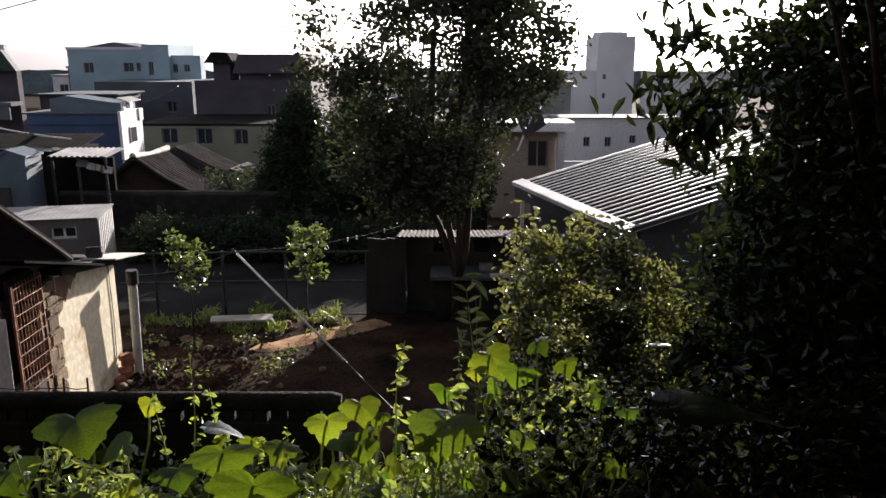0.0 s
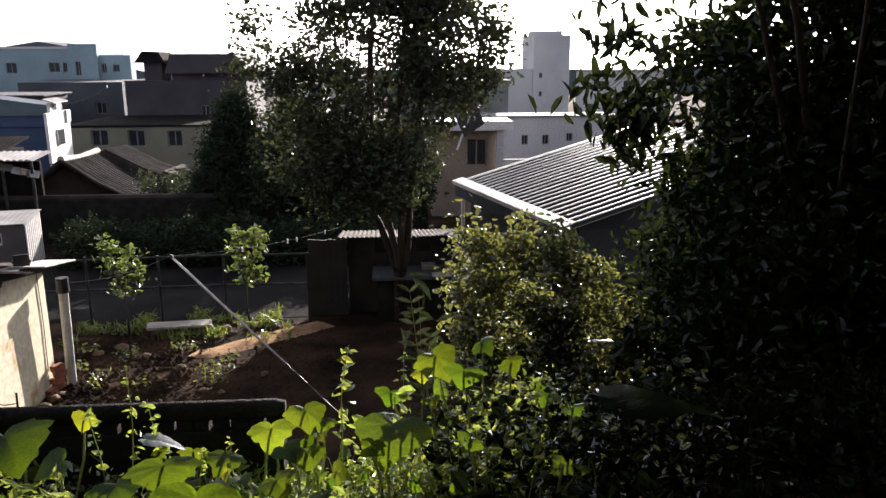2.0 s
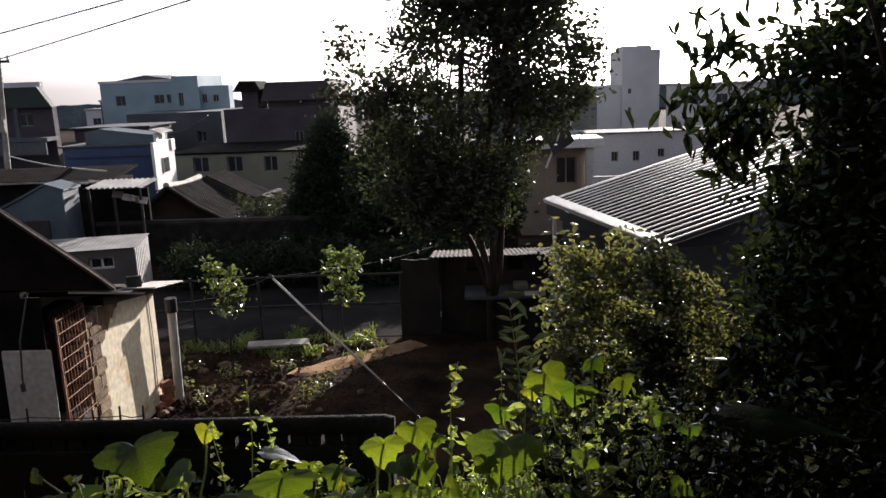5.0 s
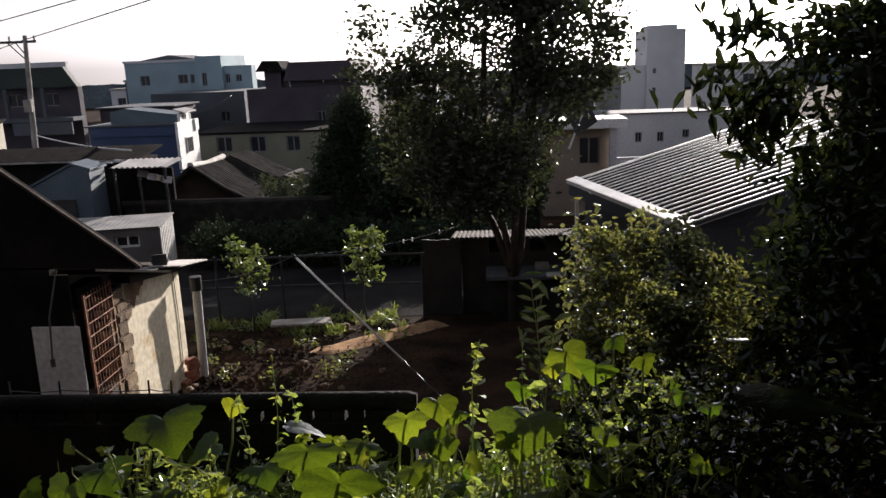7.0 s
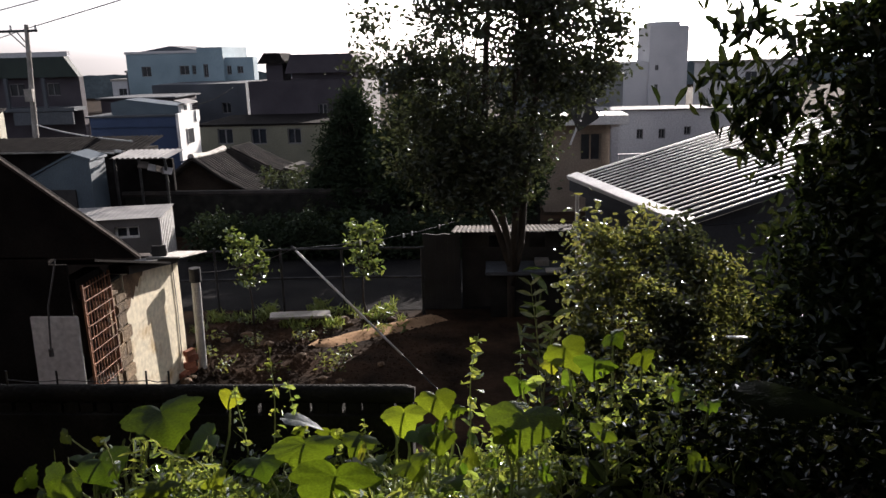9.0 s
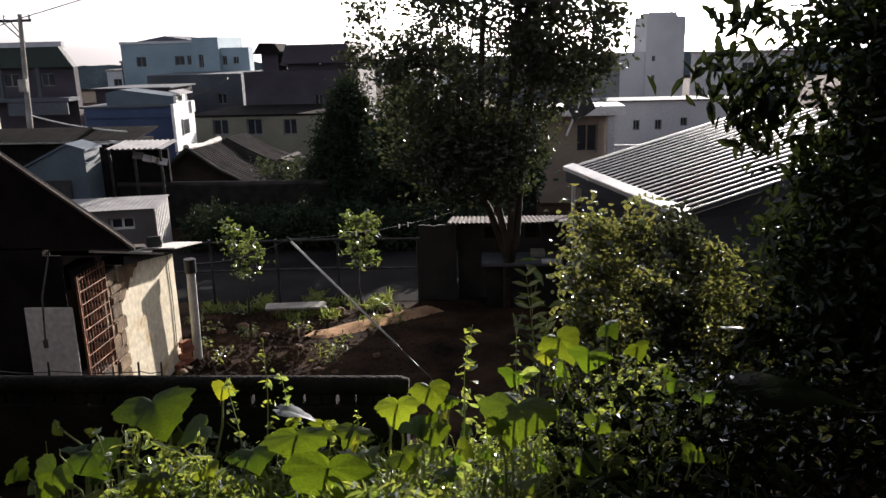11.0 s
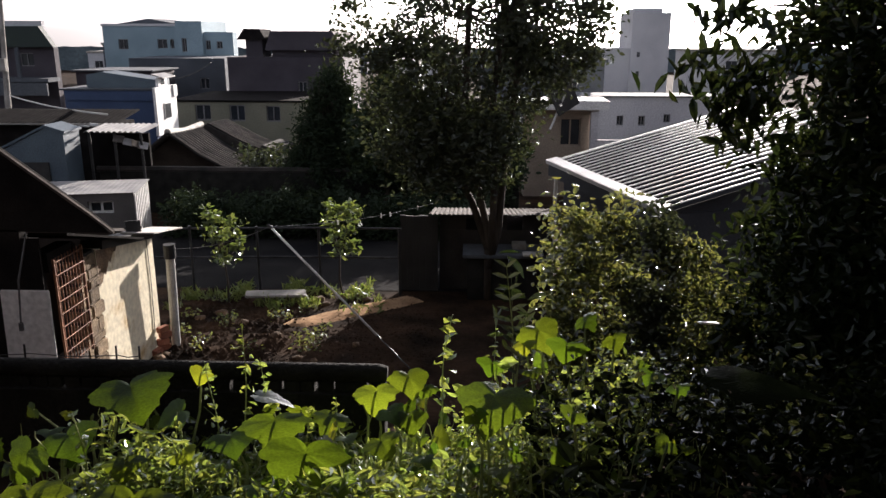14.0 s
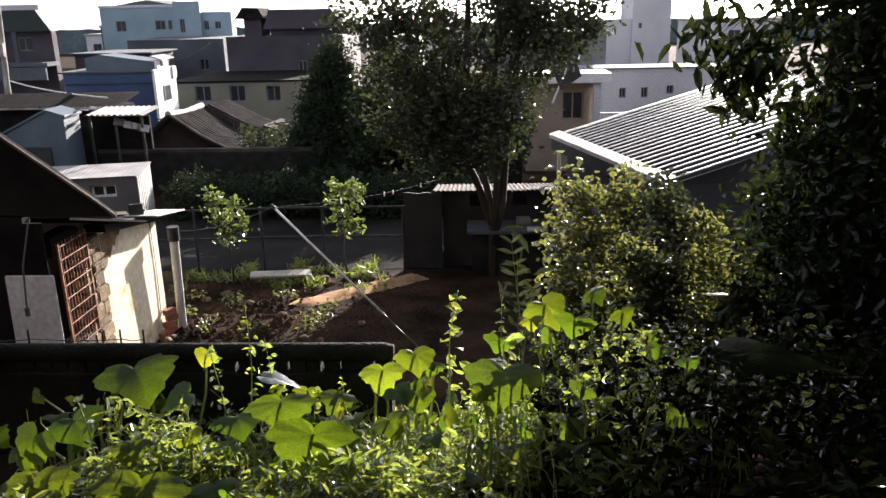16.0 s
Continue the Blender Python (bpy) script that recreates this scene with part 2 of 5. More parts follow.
def tube(bm, pts, radii, n=8, caps=True):
    """A tapered tube along points."""
    pts = [Vector(p) for p in pts]
    rings = []
    for i, p in enumerate(pts):
        d = (pts[min(i + 1, len(pts) - 1)] - pts[max(i - 1, 0)]).normalized()
        a = d.orthogonal().normalized() if abs(d.z) > 0.9 else d.cross(Vector((0, 0, 1))).normalized()
        b = d.cross(a)
        r = radii[i] if not isinstance(radii, (int, float)) else radii
        rings.append([bm.verts.new(p + (a * math.cos(k * math.tau / n) + b * math.sin(k * math.tau / n)) * r) for k in range(n)])
    for q, w in zip(rings, rings[1:]):
        for k in range(n):
            bm.faces.new((q[k], q[(k + 1) % n], w[(k + 1) % n], w[k]))
    if caps:
        bm.faces.new(rings[0][::-1])
        bm.faces.new(rings[-1])
    return bm


def tubed(pts, radii, n=8):
    return tube(bmesh.new(), pts, radii, n)


def prism(bm, poly, y0, y1):
    """A polygon in x and z, pushed from y0 to y1."""
    a = [bm.verts.new((x, y0, z)) for x, z in poly]
    b = [bm.verts.new((x, y1, z)) for x, z in poly]
    bm.faces.new(a), bm.faces.new(b[::-1])
    for i in range(len(poly)):
        j = (i + 1) % len(poly)
        bm.faces.new((a[i], b[i], b[j], a[j]))
    bmesh.ops.recalc_face_normals(bm, faces=bm.faces)
    return bm


def wavy(u0, u1, length, pitch, depth, thick=0.006, square=False):
    """A corrugated sheet: waves run across x from u0 to u1, ribs lie along y from 0 to length."""
    xs, zs = [], []
    n = int((u1 - u0) / pitch)
    for i in range(n):
        for f, h in ((0, 0), (0.5, 0), (0.62, 1), (0.88, 1)) if square else ((0, 0), (0.25, 0.7), (0.5, 1), (0.75, 0.7)):
            xs.append(u0 + (i + f) * pitch), zs.append(h * depth)
    xs.append(u1), zs.append(0)
    v = [(x, y, z + o) for o in (0, -thick) for y in (0, length) for x, z in zip(xs, zs)]
    m = len(xs)
    f = []
    for i in range(m - 1):
        f += [(i, i + 1, m + i + 1, m + i), (2 * m + i, 3 * m + i, 3 * m + i + 1, 2 * m + i + 1)]
        f += [(i, 2 * m + i, 2 * m + i + 1, i + 1), (m + i, m + i + 1, 3 * m + i + 1, 3 * m + i)]
    return v, f


def blades(centres, size, spread, rng, droop=0.3, width=0.45, up=0.5):
    """Leaf blades folded along the rib: one at each centre."""
    n = len(centres)
    c = np.asarray(centres, float)
    d = rng.normal(size=(n, 3))
    d[:, 2] = d[:, 2] * 0.6 - droop
    d /= np.linalg.norm(d, axis=1)[:, None]
    u = rng.normal(size=(n, 3)) + np.array([0, 0, up])
    s = np.cross(d, u)
    s /= np.linalg.norm(s, axis=1)[:, None] + 1e-9
    nn = np.cross(s, d)
    L = (size * rng.uniform(1 - spread, 1 + spread, n))[:, None]
    W = L * width
    base, tip = c - d * L / 2, c + d * L / 2 - nn * L * 0.1
    low, high = c - d * L * 0.2 + nn * L * 0.07, c + d * L * 0.16 + nn * L * 0.05
    v = np.stack([base, low + s * W / 2, high + s * W * 0.42, tip, high - s * W * 0.42, low - s * W / 2], 1).reshape(-1, 3)
    i = np.arange(n)[:, None] * 6
    f = np.concatenate([i + [0, 1, 2, 3], i + [0, 3, 4, 5]], 0)
    return v.tolist(), f.tolist()


def blob(rng, n, centre, radii, shell=0.55):
    """Points in an ellipsoid, more of them towards its skin."""
    d = rng.normal(size=(n, 3))
    d /= np.linalg.norm(d, axis=1)[:, None]
    r = shell + (1 - shell) * rng.random(n) ** 0.6
    return np.asarray(centre) + d * r[:, None] * np.asarray(radii)


def tree(name, label, base, fork, lobes, clumps, per, leaf, material, radius, seed, clump_r=0.3, width=0.45, droop=0.35, category="tree", trunk_pts=None, up=0.5):
    rng = np.random.default_rng(seed)
    t = thing(name, label, category, pose(*base))
    b0 = np.asarray(base, float)
    fk = np.asarray(fork, float) - b0
    bm = bmesh.new()
    stems = trunk_pts or [[(0, 0, 0), (fk * 0.5 + rng.normal(size=3) * 0.03).tolist(), fk.tolist()]]
    for s in stems:
        tube(bm, s, np.linspace(radius, radius * 0.7, len(s)).tolist(), 9)
    part("trunk", bm, BARK, t, smooth=True)
    vol = np.array([l[1][0] * l[1][1] * l[1][2] for l in lobes]) ** 0.67 * np.array([l[2] if len(l) > 2 else 1.0 for l in lobes])
    cs = np.concatenate([blob(rng, max(2, int(clumps * v / vol.sum())), np.asarray(l[0]) - b0, l[1]) for l, v in zip(lobes, vol)])
    tops = [np.asarray(s[-1], float) for s in stems]
    for k, c in enumerate(cs[:: max(1, len(cs) // 40)]):
        o = tops[k % len(tops)]
        mid = o * 0.5 + c * 0.5 + np.array([0, 0, 0.12 * np.linalg.norm(c - o)]) + rng.normal(size=3) * 0.08
        r = radius * 0.32 * rng.uniform(0.5, 1.1)
        limb = tubed([o.tolist(), (o * 0.75 + mid * 0.25 + rng.normal(size=3) * 0.04).tolist(), mid.tolist(), (mid * 0.4 + c * 0.6).tolist(), c.tolist()], [r, r * 0.8, r * 0.55, r * 0.3, r * 0.1], 5)
        part("limb", limb, BARK, t, smooth=True)
    pts = (cs[:, None, :] + rng.normal(size=(len(cs), per, 3)) * clump_r * rng.uniform(0.5, 1.2, (len(cs), 1, 1)) * np.array([1, 1, 0.7])).reshape(-1, 3)
    part("crown", blades(pts, leaf, 0.4, rng, droop, width, up), material, t)
    return t


# ---- ground ----
def ground_z(x, y):
    base = np.interp(y, [-60, 13, 17, 25, 45, 80, 250, 3000], [0, 0, -0.3, -1.0, -2.6, -4.0, -7.0, -80.0])
    top = np.interp(y, [-60, 0.8, 2.2, 3.4], [3.7, 3.7, 3.4, 3.25])
    k = min(1.0, max(0.0, (x + 0.8) / 1.6))
    k = k * k * (3 - 2 * k)
    fall = np.interp(y, [3.45, 3.45 + 0.5 + 4.6 * k], [1.0, 0.0])
    z = base + (top - base) * fall
    if y < 16:
        z += 0.03 * noise.noise((x * 1.3, y * 1.3, 0)) + (0.035 if x < -3.2 else 0.015) * noise.noise((x * 4, y * 4, 3))
    return float(z)


gx = sorted({*np.round(np.concatenate([np.arange(-7, 3, 0.12), np.arange(3, 6, 0.3), np.arange(-60, 60.1, 4)]), 2), *(-3000, -1200, -500, -200, -100, 100, 200, 500, 1200, 3000)})
gy = sorted({*np.round(np.concatenate([np.arange(-1, 11, 0.25), np.arange(11, 16.5, 0.12), np.arange(16.5, 22, 0.3), np.arange(22, 60, 2)]), 2), *(-3000, -800, -200, -60, -20, -5, 70, 80, 120, 180, 250, 400, 1000, 3000)})
gv = [(float(x), float(y), ground_z(x, y)) for y in gy for x in gx]
W_ = len(gx)
gf = [(j * W_ + i, j * W_ + i + 1, (j + 1) * W_ + i + 1, (j + 1) * W_ + i) for j in range(len(gy) - 1) for i in range(W_ - 1)]
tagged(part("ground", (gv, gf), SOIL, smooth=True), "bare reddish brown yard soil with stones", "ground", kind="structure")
rv = [(x, y, ground_z(x, y) + 0.012) for y in np.arange(16.35, 24.4, 0.4) for x in np.arange(-26, 1.0, 1.0)]
rw = len(np.arange(-26, 1.0, 1.0))
rf = [(j * rw + i, j * rw + i + 1, (j + 1) * rw + i + 1, (j + 1) * rw + i) for j in range(len(rv) // rw - 1) for i in range(rw - 1)]
tagged(part("road", (rv, rf), ASPHALT, smooth=True), "dark worn asphalt lane beyond the yard rail", "road", kind="structure")


# Strip laid over the sunlit part of the yard, lightness in its colour.
pv_ = []
for k in range(25):
    q = k / 24
    cx, cy = -3.5 + 2.3 * q, 13.62 + 2.1 * q
    wide = (0.34 + 0.1 * noise.noise((q * 5, 2, 1))) * min(1.0, 6 * q + 0.25)
    for h in np.linspace(-1, 1, 9):
        x, y = cx - 0.72 * wide * h + 0.05 * noise.noise((q * 9, h * 3, 4)), cy + 0.66 * wide * h + 0.05 * noise.noise((q * 9, h * 3, 9))
        pv_.append((x, y, ground_z(x, y) + 0.03 * (1 - h ** 4) - 0.006 + 0.012 * noise.noise((x * 9, y * 9, 0))))
pf_ = [(k * 9 + i, (k + 1) * 9 + i, (k + 1) * 9 + i + 1, k * 9 + i + 1) for k in range(24) for i in range(8)]
tagged(part("sunlit_patch", (pv_, pf_), SUNLITSOIL, smooth=True), "strip of yard soil painted paler for the sunlit patch", "path", kind="structure")

# Unseen wall, added behind the terrace to cut sky fill.
tagged(part("sky_blocking_wall", boxed(-22, 22, -2.6, -2.3, 3.4, 13.5), BROWNWALL), "unseen plain wall behind the terrace, added to block sky light", "wall", kind="structure")

# Slab added out of view to keep overhead sky off the foreground.
tagged(part("sky_blocking_slab", boxed(-14, 14, -2.29, 1.4, 7.3, 7.45), BROWNWALL), "unseen slab over the terrace, added to block sky light", "eaves", kind="structure")


# ---- buildings ----
def facade(x0, x1, z0, z1, y0, depth, holes):
    """A wall slab with window openings cut through its front, and a closed body behind."""
    bm = bmesh.new()
    xs = sorted({x0, x1, *(h[0] for h in holes), *(h[1] for h in holes)})
    zs = sorted({z0, z1, *(h[2] for h in holes), *(h[3] for h in holes)})
    for a, b in zip(xs, xs[1:]):
        for c, d in zip(zs, zs[1:]):
            if not any(h[0] <= (a + b) / 2 <= h[1] and h[2] <= (c + d) / 2 <= h[3] for h in holes):
                box(bm, a, b, y0, y0 + 0.3, c, d)
    bmesh.ops.remove_doubles(bm, verts=bm.verts, dist=1e-4)
    seen = {}
    for f in list(bm.faces):
        seen.setdefault(tuple(round(q, 3) for q in f.calc_center_median()), []).append(f)
    bmesh.ops.delete(bm, geom=[f for g in seen.values() if len(g) > 1 for f in g], context="FACES_ONLY")
    box(bm, x0, x1, y0 + 0.302, y0 + depth, z0, z1)
    return bm


def window(t, h, y0, frame_mat=None, bars=1):
    x0, x1, z0, z1 = h
    w = part("window", boxed(x0, x1, y0 + 0.2, y0 + 0.24, z0, z1), GLASS, t)
    fr = bmesh.new()
    e = 0.06
    for a in ((x0, x1, z0, z0 + e), (x0, x1, z1 - e, z1), (x0, x0 + e, z0 + e, z1 - e), (x1 - e, x1, z0 + e, z1 - e)):
        box(fr, a[0], a[1], y0 + 0.12, y0 + 0.197, a[2], a[3])
    for k in range(bars):
        xm = x0 + (x1 - x0) * (k + 1) / (bars + 1)
        box(fr, xm - 0.03, xm + 0.03, y0 + 0.13, y0 + 0.197, z0 + e, z1 - e)
    part("window_frame", fr, frame_mat or FRAME, w)
    return w


def pushed(far, x=0, y=0, z=0):
    return Matrix.Translation((0, 0, 5.3 * (1 - far))) @ Matrix.Diagonal((far, far, far, 1)) @ Matrix.Translation((x, y, z))


def house(name, label, x0, x1, z0, z1, y0, depth, mat, holes=(), roof=None, over=0.25, roof_h=0.25, frame_mat=None, far=1.0):
    """far: how much further out and larger the house stands than the numbers say, seen from eye height."""
    t = thing(name, label, "building", pushed(far))
    part("wall", facade(x0, x1, z0, z1, y0, depth, list(holes)), mat, t)
    for h in holes:
        window(t, h, y0, frame_mat)
    if roof:
        part("roof", boxed(x0 - over, x1 + over, y0 - over, y0 + depth + over, z1 + 0.003, z1 + roof_h, bevel=0.03), roof, t)
    return t


# white-teal block of flats, three volumes
b = house("apartment_building", "pale teal rendered block with flat roofs", -37.4, -29.75, -4.5, 5.75, 80, 9, TEAL, [(-35.9, -34.9, 3.5, 4.5), (-31.9, -30.9, 3.6, 4.5), (-30.6, -30.2, 3.6, 4.5)])
part("parapet", boxed(-37.5, -29.6, 79.9, 89.1, 5.753, 6.0, bevel=0.03), PALEGREY, b)
part("roof", prism(bmesh.new(), [(-36.2, 6.0), (-33.1, 6.5), (-30.2, 6.0)], 81, 88), GREYREND, b)
part("stair_tower", facade(-29.745, -27.1, -4.5, 6.25, 79.4, 8, [(-29.2, -28.7, 3.3, 4.6)]), TEAL, b)
part("wing", facade(-27.095, -24.2, -4.5, 5.2, 80, 1.5, [(-27.0, -26.5, 3.5, 4.4), (-25.9, -25.3, 3.6, 4.3)]), TEAL, b)
for h in ((-29.2, -28.7, 3.3, 4.6),):
    window(b, h, 79.4)
for h in ((-27.0, -26.5, 3.5, 4.4), (-25.9, -25.3, 3.6, 4.3)):
    window(b, h, 80)
house("apartment_building", "plain grey rendered block with few windows", -28.9, -20.8, -4, 3.1, 66, 7, GREYREND, [(-23.0, -22.2, 0.6, 1.5)], None, far=1.08)
# dark brick house with tiled parapet roofs
b = house("brick_house", "dark brown brick house with dark tiled roof", -16.2, -8.6, -3.2, 3.65, 52, 8, BRICK, [(-11.6, -11.0, 1.4, 2.1)], far=1.19)
part("upper_wall", boxed(-13.3, -9.1, 52.3, 59, 3.653, 4.3), BRICK, b)
part("roof", prism(bmesh.new(), [(-13.6, 4.1), (-13.2, 5.3), (-9.2, 5.3), (-8.4, 4.1)], 51.7, 59.5), BRICK, b)
part("turret", boxed(-15.0, -13.9, 52.3, 54.5, 3.653, 4.75), BRICK, b)
part("turret_roof", prism(bmesh.new(), [(-15.5, 4.753), (-15.0, 5.45), (-13.95, 5.4), (-13.6, 4.753)], 52, 54.8), DARKROOF, b)
# cream row with three windows
b = house("row_house", "cream rendered two storey house with dark windows", -17.0, -9.0, -2.8, 1.45, 44, 7, CREAM, [(-15.75, -14.85, 0.42, 1.3), (-13.8, -12.9, 0.38, 1.28), (-11.7, -10.9, 0.36, 1.24)], DARKROOF, 0.12, 0.1, far=1.19)
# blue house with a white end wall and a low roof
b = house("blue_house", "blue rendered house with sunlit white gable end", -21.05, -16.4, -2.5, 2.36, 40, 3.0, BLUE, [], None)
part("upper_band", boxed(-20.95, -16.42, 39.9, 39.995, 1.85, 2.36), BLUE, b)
part("roof", boxed(-21.2, -16.38, 39.8, 43.1, 2.363, 2.45, bevel=0.02), GREYREND, b)
part("end_wall", boxed(-16.395, -16.25, 39.9, 42.7, 0.05, 2.5), WHITE, b, "sunlit cream end wall")
part("end_buttress", boxed(-16.247, -16.17, 42.2, 42.7, 1.9, 2.5), WHITE, b)
w = part("window", boxed(-16.246, -16.22, 40.9, 41.75, 0.85, 1.6), GLASS, b)
part("window_frame", boxed(-16.247, -16.2, 40.82, 40.88, 0.8, 1.65), FRAME, w)
part("attic", prism(bmesh.new(), [(-20.1, 2.453), (-20.1, 3.1), (-19.3, 3.25), (-16.45, 2.85), (-16.45, 2.453)], 40.6, 42.4), PALEBLUE, b)
part("dormer", boxed(-16.445, -16.3, 40.5, 41.7, 2.513, 2.95), WHITE, b)
w = part("dormer_window", boxed(-16.297, -16.28, 40.85, 41.3, 2.6, 2.86), GLASS, b)
part("dormer_roof", prism(bmesh.new(), [(-16.5, 3.1), (-16.5, 3.17), (-15.95, 3.0), (-15.95, 2.95)], 40.2, 42.0), CABINROOF, b)
# green-roofed brick house
b = house("brick_house", "brick house with green roof and long balcony", -42, -29.3, -3.4, 4.2, 55, 0.6, BRICK, [(-34.6, -33.4, 2.9, 3.8), (-31.8, -30.8, 2.9, 3.8)])
part("roof", prism(bmesh.new(), [(-42.5, 4.203), (-42.0, 5.6), (-29.9, 5.6), (-29.0, 4.203)], 54.4, 55.0), GREENROOF, b)
part("parapet", boxed(-42, -30.0, 55.1, 55.5, 5.3, 5.95), PALEGREY, b)
part("balcony", boxed(-42, -29.1, 53.4, 54.99, 1.9, 2.15), GREYREND, b)
part("balcony_wall", boxed(-33.5, -29.2, 53.3, 53.45, 1.0, 1.85), GREYREND, b)
for x in (-31.2, -33.9, -37):
    part("post", boxed(x, x + 0.2, 53.4, 53.6, 2.153, 4.2), GREYREND, b)
b = thing("corner_house", "cream house with one yellow end wall painted as sunlit", "building", pose(-32.62, 46.0, -2.6, 0, 0, -62))
part("wall", boxed(-0.3, 3.6, 0, 2.6, 0, 5.05), CREAM, b)
# Plaster colour lightens this wall as sunlit; it faces away from the sun.
part("side_wall", boxed(3.603, 3.7, 0, 2.6, 1.2, 5.05), PLASTER, b, "yellow end wall, sunlight put into its paler colour")
part("roof", boxed(-0.5, 3.9, -0.2, 2.8, 5.05, 5.15, bevel=0.02), DARKROOF, b)
# right side: house with flat overhanging roof, grey block, tall tower
b = house("roof_house", "brown house top with flat white overhanging roof", 2.2, 5.1, -2.2, 2.1, 34, 1.3, WARMWALL, [(3.7, 4.6, 0.5, 1.7)], frame_mat=WARMWALL)
part("roof", boxed(1.6, 5.65, 33.3, 35.4, 2.103, 2.5, bevel=0.03), WHITE, b)
part("column", boxed(4.95, 5.25, 33.5, 33.8, -2.2, 2.1), PALEGREY, b)
for k in range(8):
    part("baluster", boxed(5.3 + k * 0.22, 5.36 + k * 0.22, 33.6, 33.7, 0.2, 0.75), PALEGREY, b)
part("handrail", boxed(5.2, 7.1, 33.55, 33.75, 0.753, 0.83), PALEGREY, b)
house("apartment_building", "pale grey rendered block with small windows", 5.6, 14.5, -3, 1.5, 48, 2.5, PALEGREY, [(6.0, 6.7, -0.4, 0.5), (8.6, 9.0, -0.2, 0.4), (9.9, 10.3, -0.2, 0.4), (11.4, 11.8, 0, 0.5)], GREYREND, 0.15, 0.08)
house("apartment_building", "grey house behind the trees with flat roof", 0.5, 9.0, -3.4, 3.2, 56, 7, GREYREND, [(2.4, 3.2, 1.4, 2.3), (6.5, 7.2, 1.4, 2.3)], GREYREND, 0.2, 0.25)
b = house("tower_block", "tall pale tower block far off in haze", 18.2, 22.6, -4, 7.4, 95, 8, PALEGREY, [(18.9, 19.3, 2.4, 3.0), (18.9, 19.3, 0.2, 0.8)])
part("wing", boxed(15.0, 18.195, 95.5, 103, -4, 3.4), PALEGREY, b)
part("stair_head", boxed(18.6, 21.8, 96, 101, 7.403, 7.9), PALEGREY, b)
# distant town and woods
for i, (x, y, w, h, m) in enumerate(((-69.5, 148, 3.4, 3.2, GREYREND), (-73.5, 150, 4.0, 1.6, PALEGREY), (-66.0, 142, 4.2, 1.4, TEAL), (-80, 175, 9, 1.9, TEAL), (-44, 190, 8, 1.6, PALEGREY), (-47, 230, 16, 0.8, GREYREND), (-7.0, 64, 2.4, 3.0, PALEGREY), (-10, 100, 9, 2.6, PALEGREY), (34, 130, 14, 2.6, PALEGREY))):
    k = max(1, int(w / 4))
    house("distant_building", "distant flat-roofed town building", x, x + w, -8.0, h - 0.4, y, 8, m, [(x + (q + 0.3) * w / k, x + (q + 0.7) * w / k, h - 3.2, h - 1.8) for q in range(k)], CONCRETE, 0.2, 0.4)
hv, hf = [], []
for k in range(301):
    x = -450 + k * 3
    hv += [(x, 260, -12), (x, 260, 0.2 + 0.8 * noise.noise((k * 0.08, 0, 0)) + 0.7 * noise.noise((k * 0.9, 4, 0)))]
    hv += [(x, 290, -12)]
    if k:
        a = 3 * k
        hf += [(a - 3, a, a + 1, a - 2), (a - 2, a + 1, a + 2, a - 1)]
tagged(part("far_woods", (hv, hf), FARWOODS), "low wooded ridge on the horizon", "woods", kind="stuff")
# brick sheds between the green-roofed house and the block
b = house("brick_house", "small brick houses with pale roof edges", -31.5, -25.5, -3.6, 2.2, 62, 5, BRICK, [(-30.6, -29.8, 0.8, 1.6), (-28.4, -27.8, 0.8, 1.6)], GREYREND, 0.3, 0.12)

# ---- yard ----
# right-hand house with corrugated roof
rh = thing("corrugated_roof_house", "low house with ribbed metal roof and pale fascia", "building", pose(1.9, 18.7, 0, 0, 0, -74.5))
# local x runs along the eave towards the viewer, local y up the slope
slope = math.atan2(0.95, 3.9)
rs = part("roof_sheet", wavy(0.0, 5.5, 5.4, 0.25, 0.03), GAPSHADE, rh, smooth=True)
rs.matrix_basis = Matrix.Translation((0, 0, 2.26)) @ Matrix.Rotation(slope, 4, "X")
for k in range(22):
    part("rib", boxed(0.07 + k * 0.25, 0.112 + k * 0.25, 0.0, 5.4, 0.0, 0.05, bevel=0.012), RIBGLINT, rh).matrix_basis = rs.matrix_basis
part("fascia", boxed(-0.02, 5.5, -0.1, -0.02, 1.95, 2.24, bevel=0.01), DARKWALL, rh)
part("edge_flashing", boxed(0.0, 5.55, -0.14, 0.12, 0.095, 0.115, bevel=0.006), FASCIA, rh, "pale bent edge flashing").matrix_basis = rs.matrix_basis
part("flashing_lip", boxed(0.0, 5.55, -0.165, -0.142, 0.02, 0.115, bevel=0.004), FASCIA, rh).matrix_basis = rs.matrix_basis
part("wall", boxed(0.15, 5.4, 0.25, 4.8, -0.5, 2.2), DARKWALL, rh)
gb = bmesh.new()
ends = [[gb.verts.new((x, y, z)) for y, z in ((0.25, 2.203), (4.8, 2.203), (4.8, 3.38), (0.25, 2.28))] for x in (0.2, 5.35)]
gb.faces.new(ends[0]), gb.faces.new(ends[1][::-1])
for k in range(4):
    gb.faces.new((ends[0][k], ends[1][k], ends[1][(k + 1) % 4], ends[0][(k + 1) % 4]))
bmesh.ops.recalc_face_normals(gb, faces=gb.faces)
part("gable", gb, DARKWALL, rh)
part("verge", boxed(-0.06, 0.0, 0, 5.4, -0.06, 0.04), FASCIA, rh).matrix_basis = Matrix.Translation((0, 0, 2.26)) @ Matrix.Rotation(slope, 4, "X")
part("post", tubed([(0.0, 0.1, -0.6), (0.0, 0.1, 2.2)], 0.05), POLE, rh)

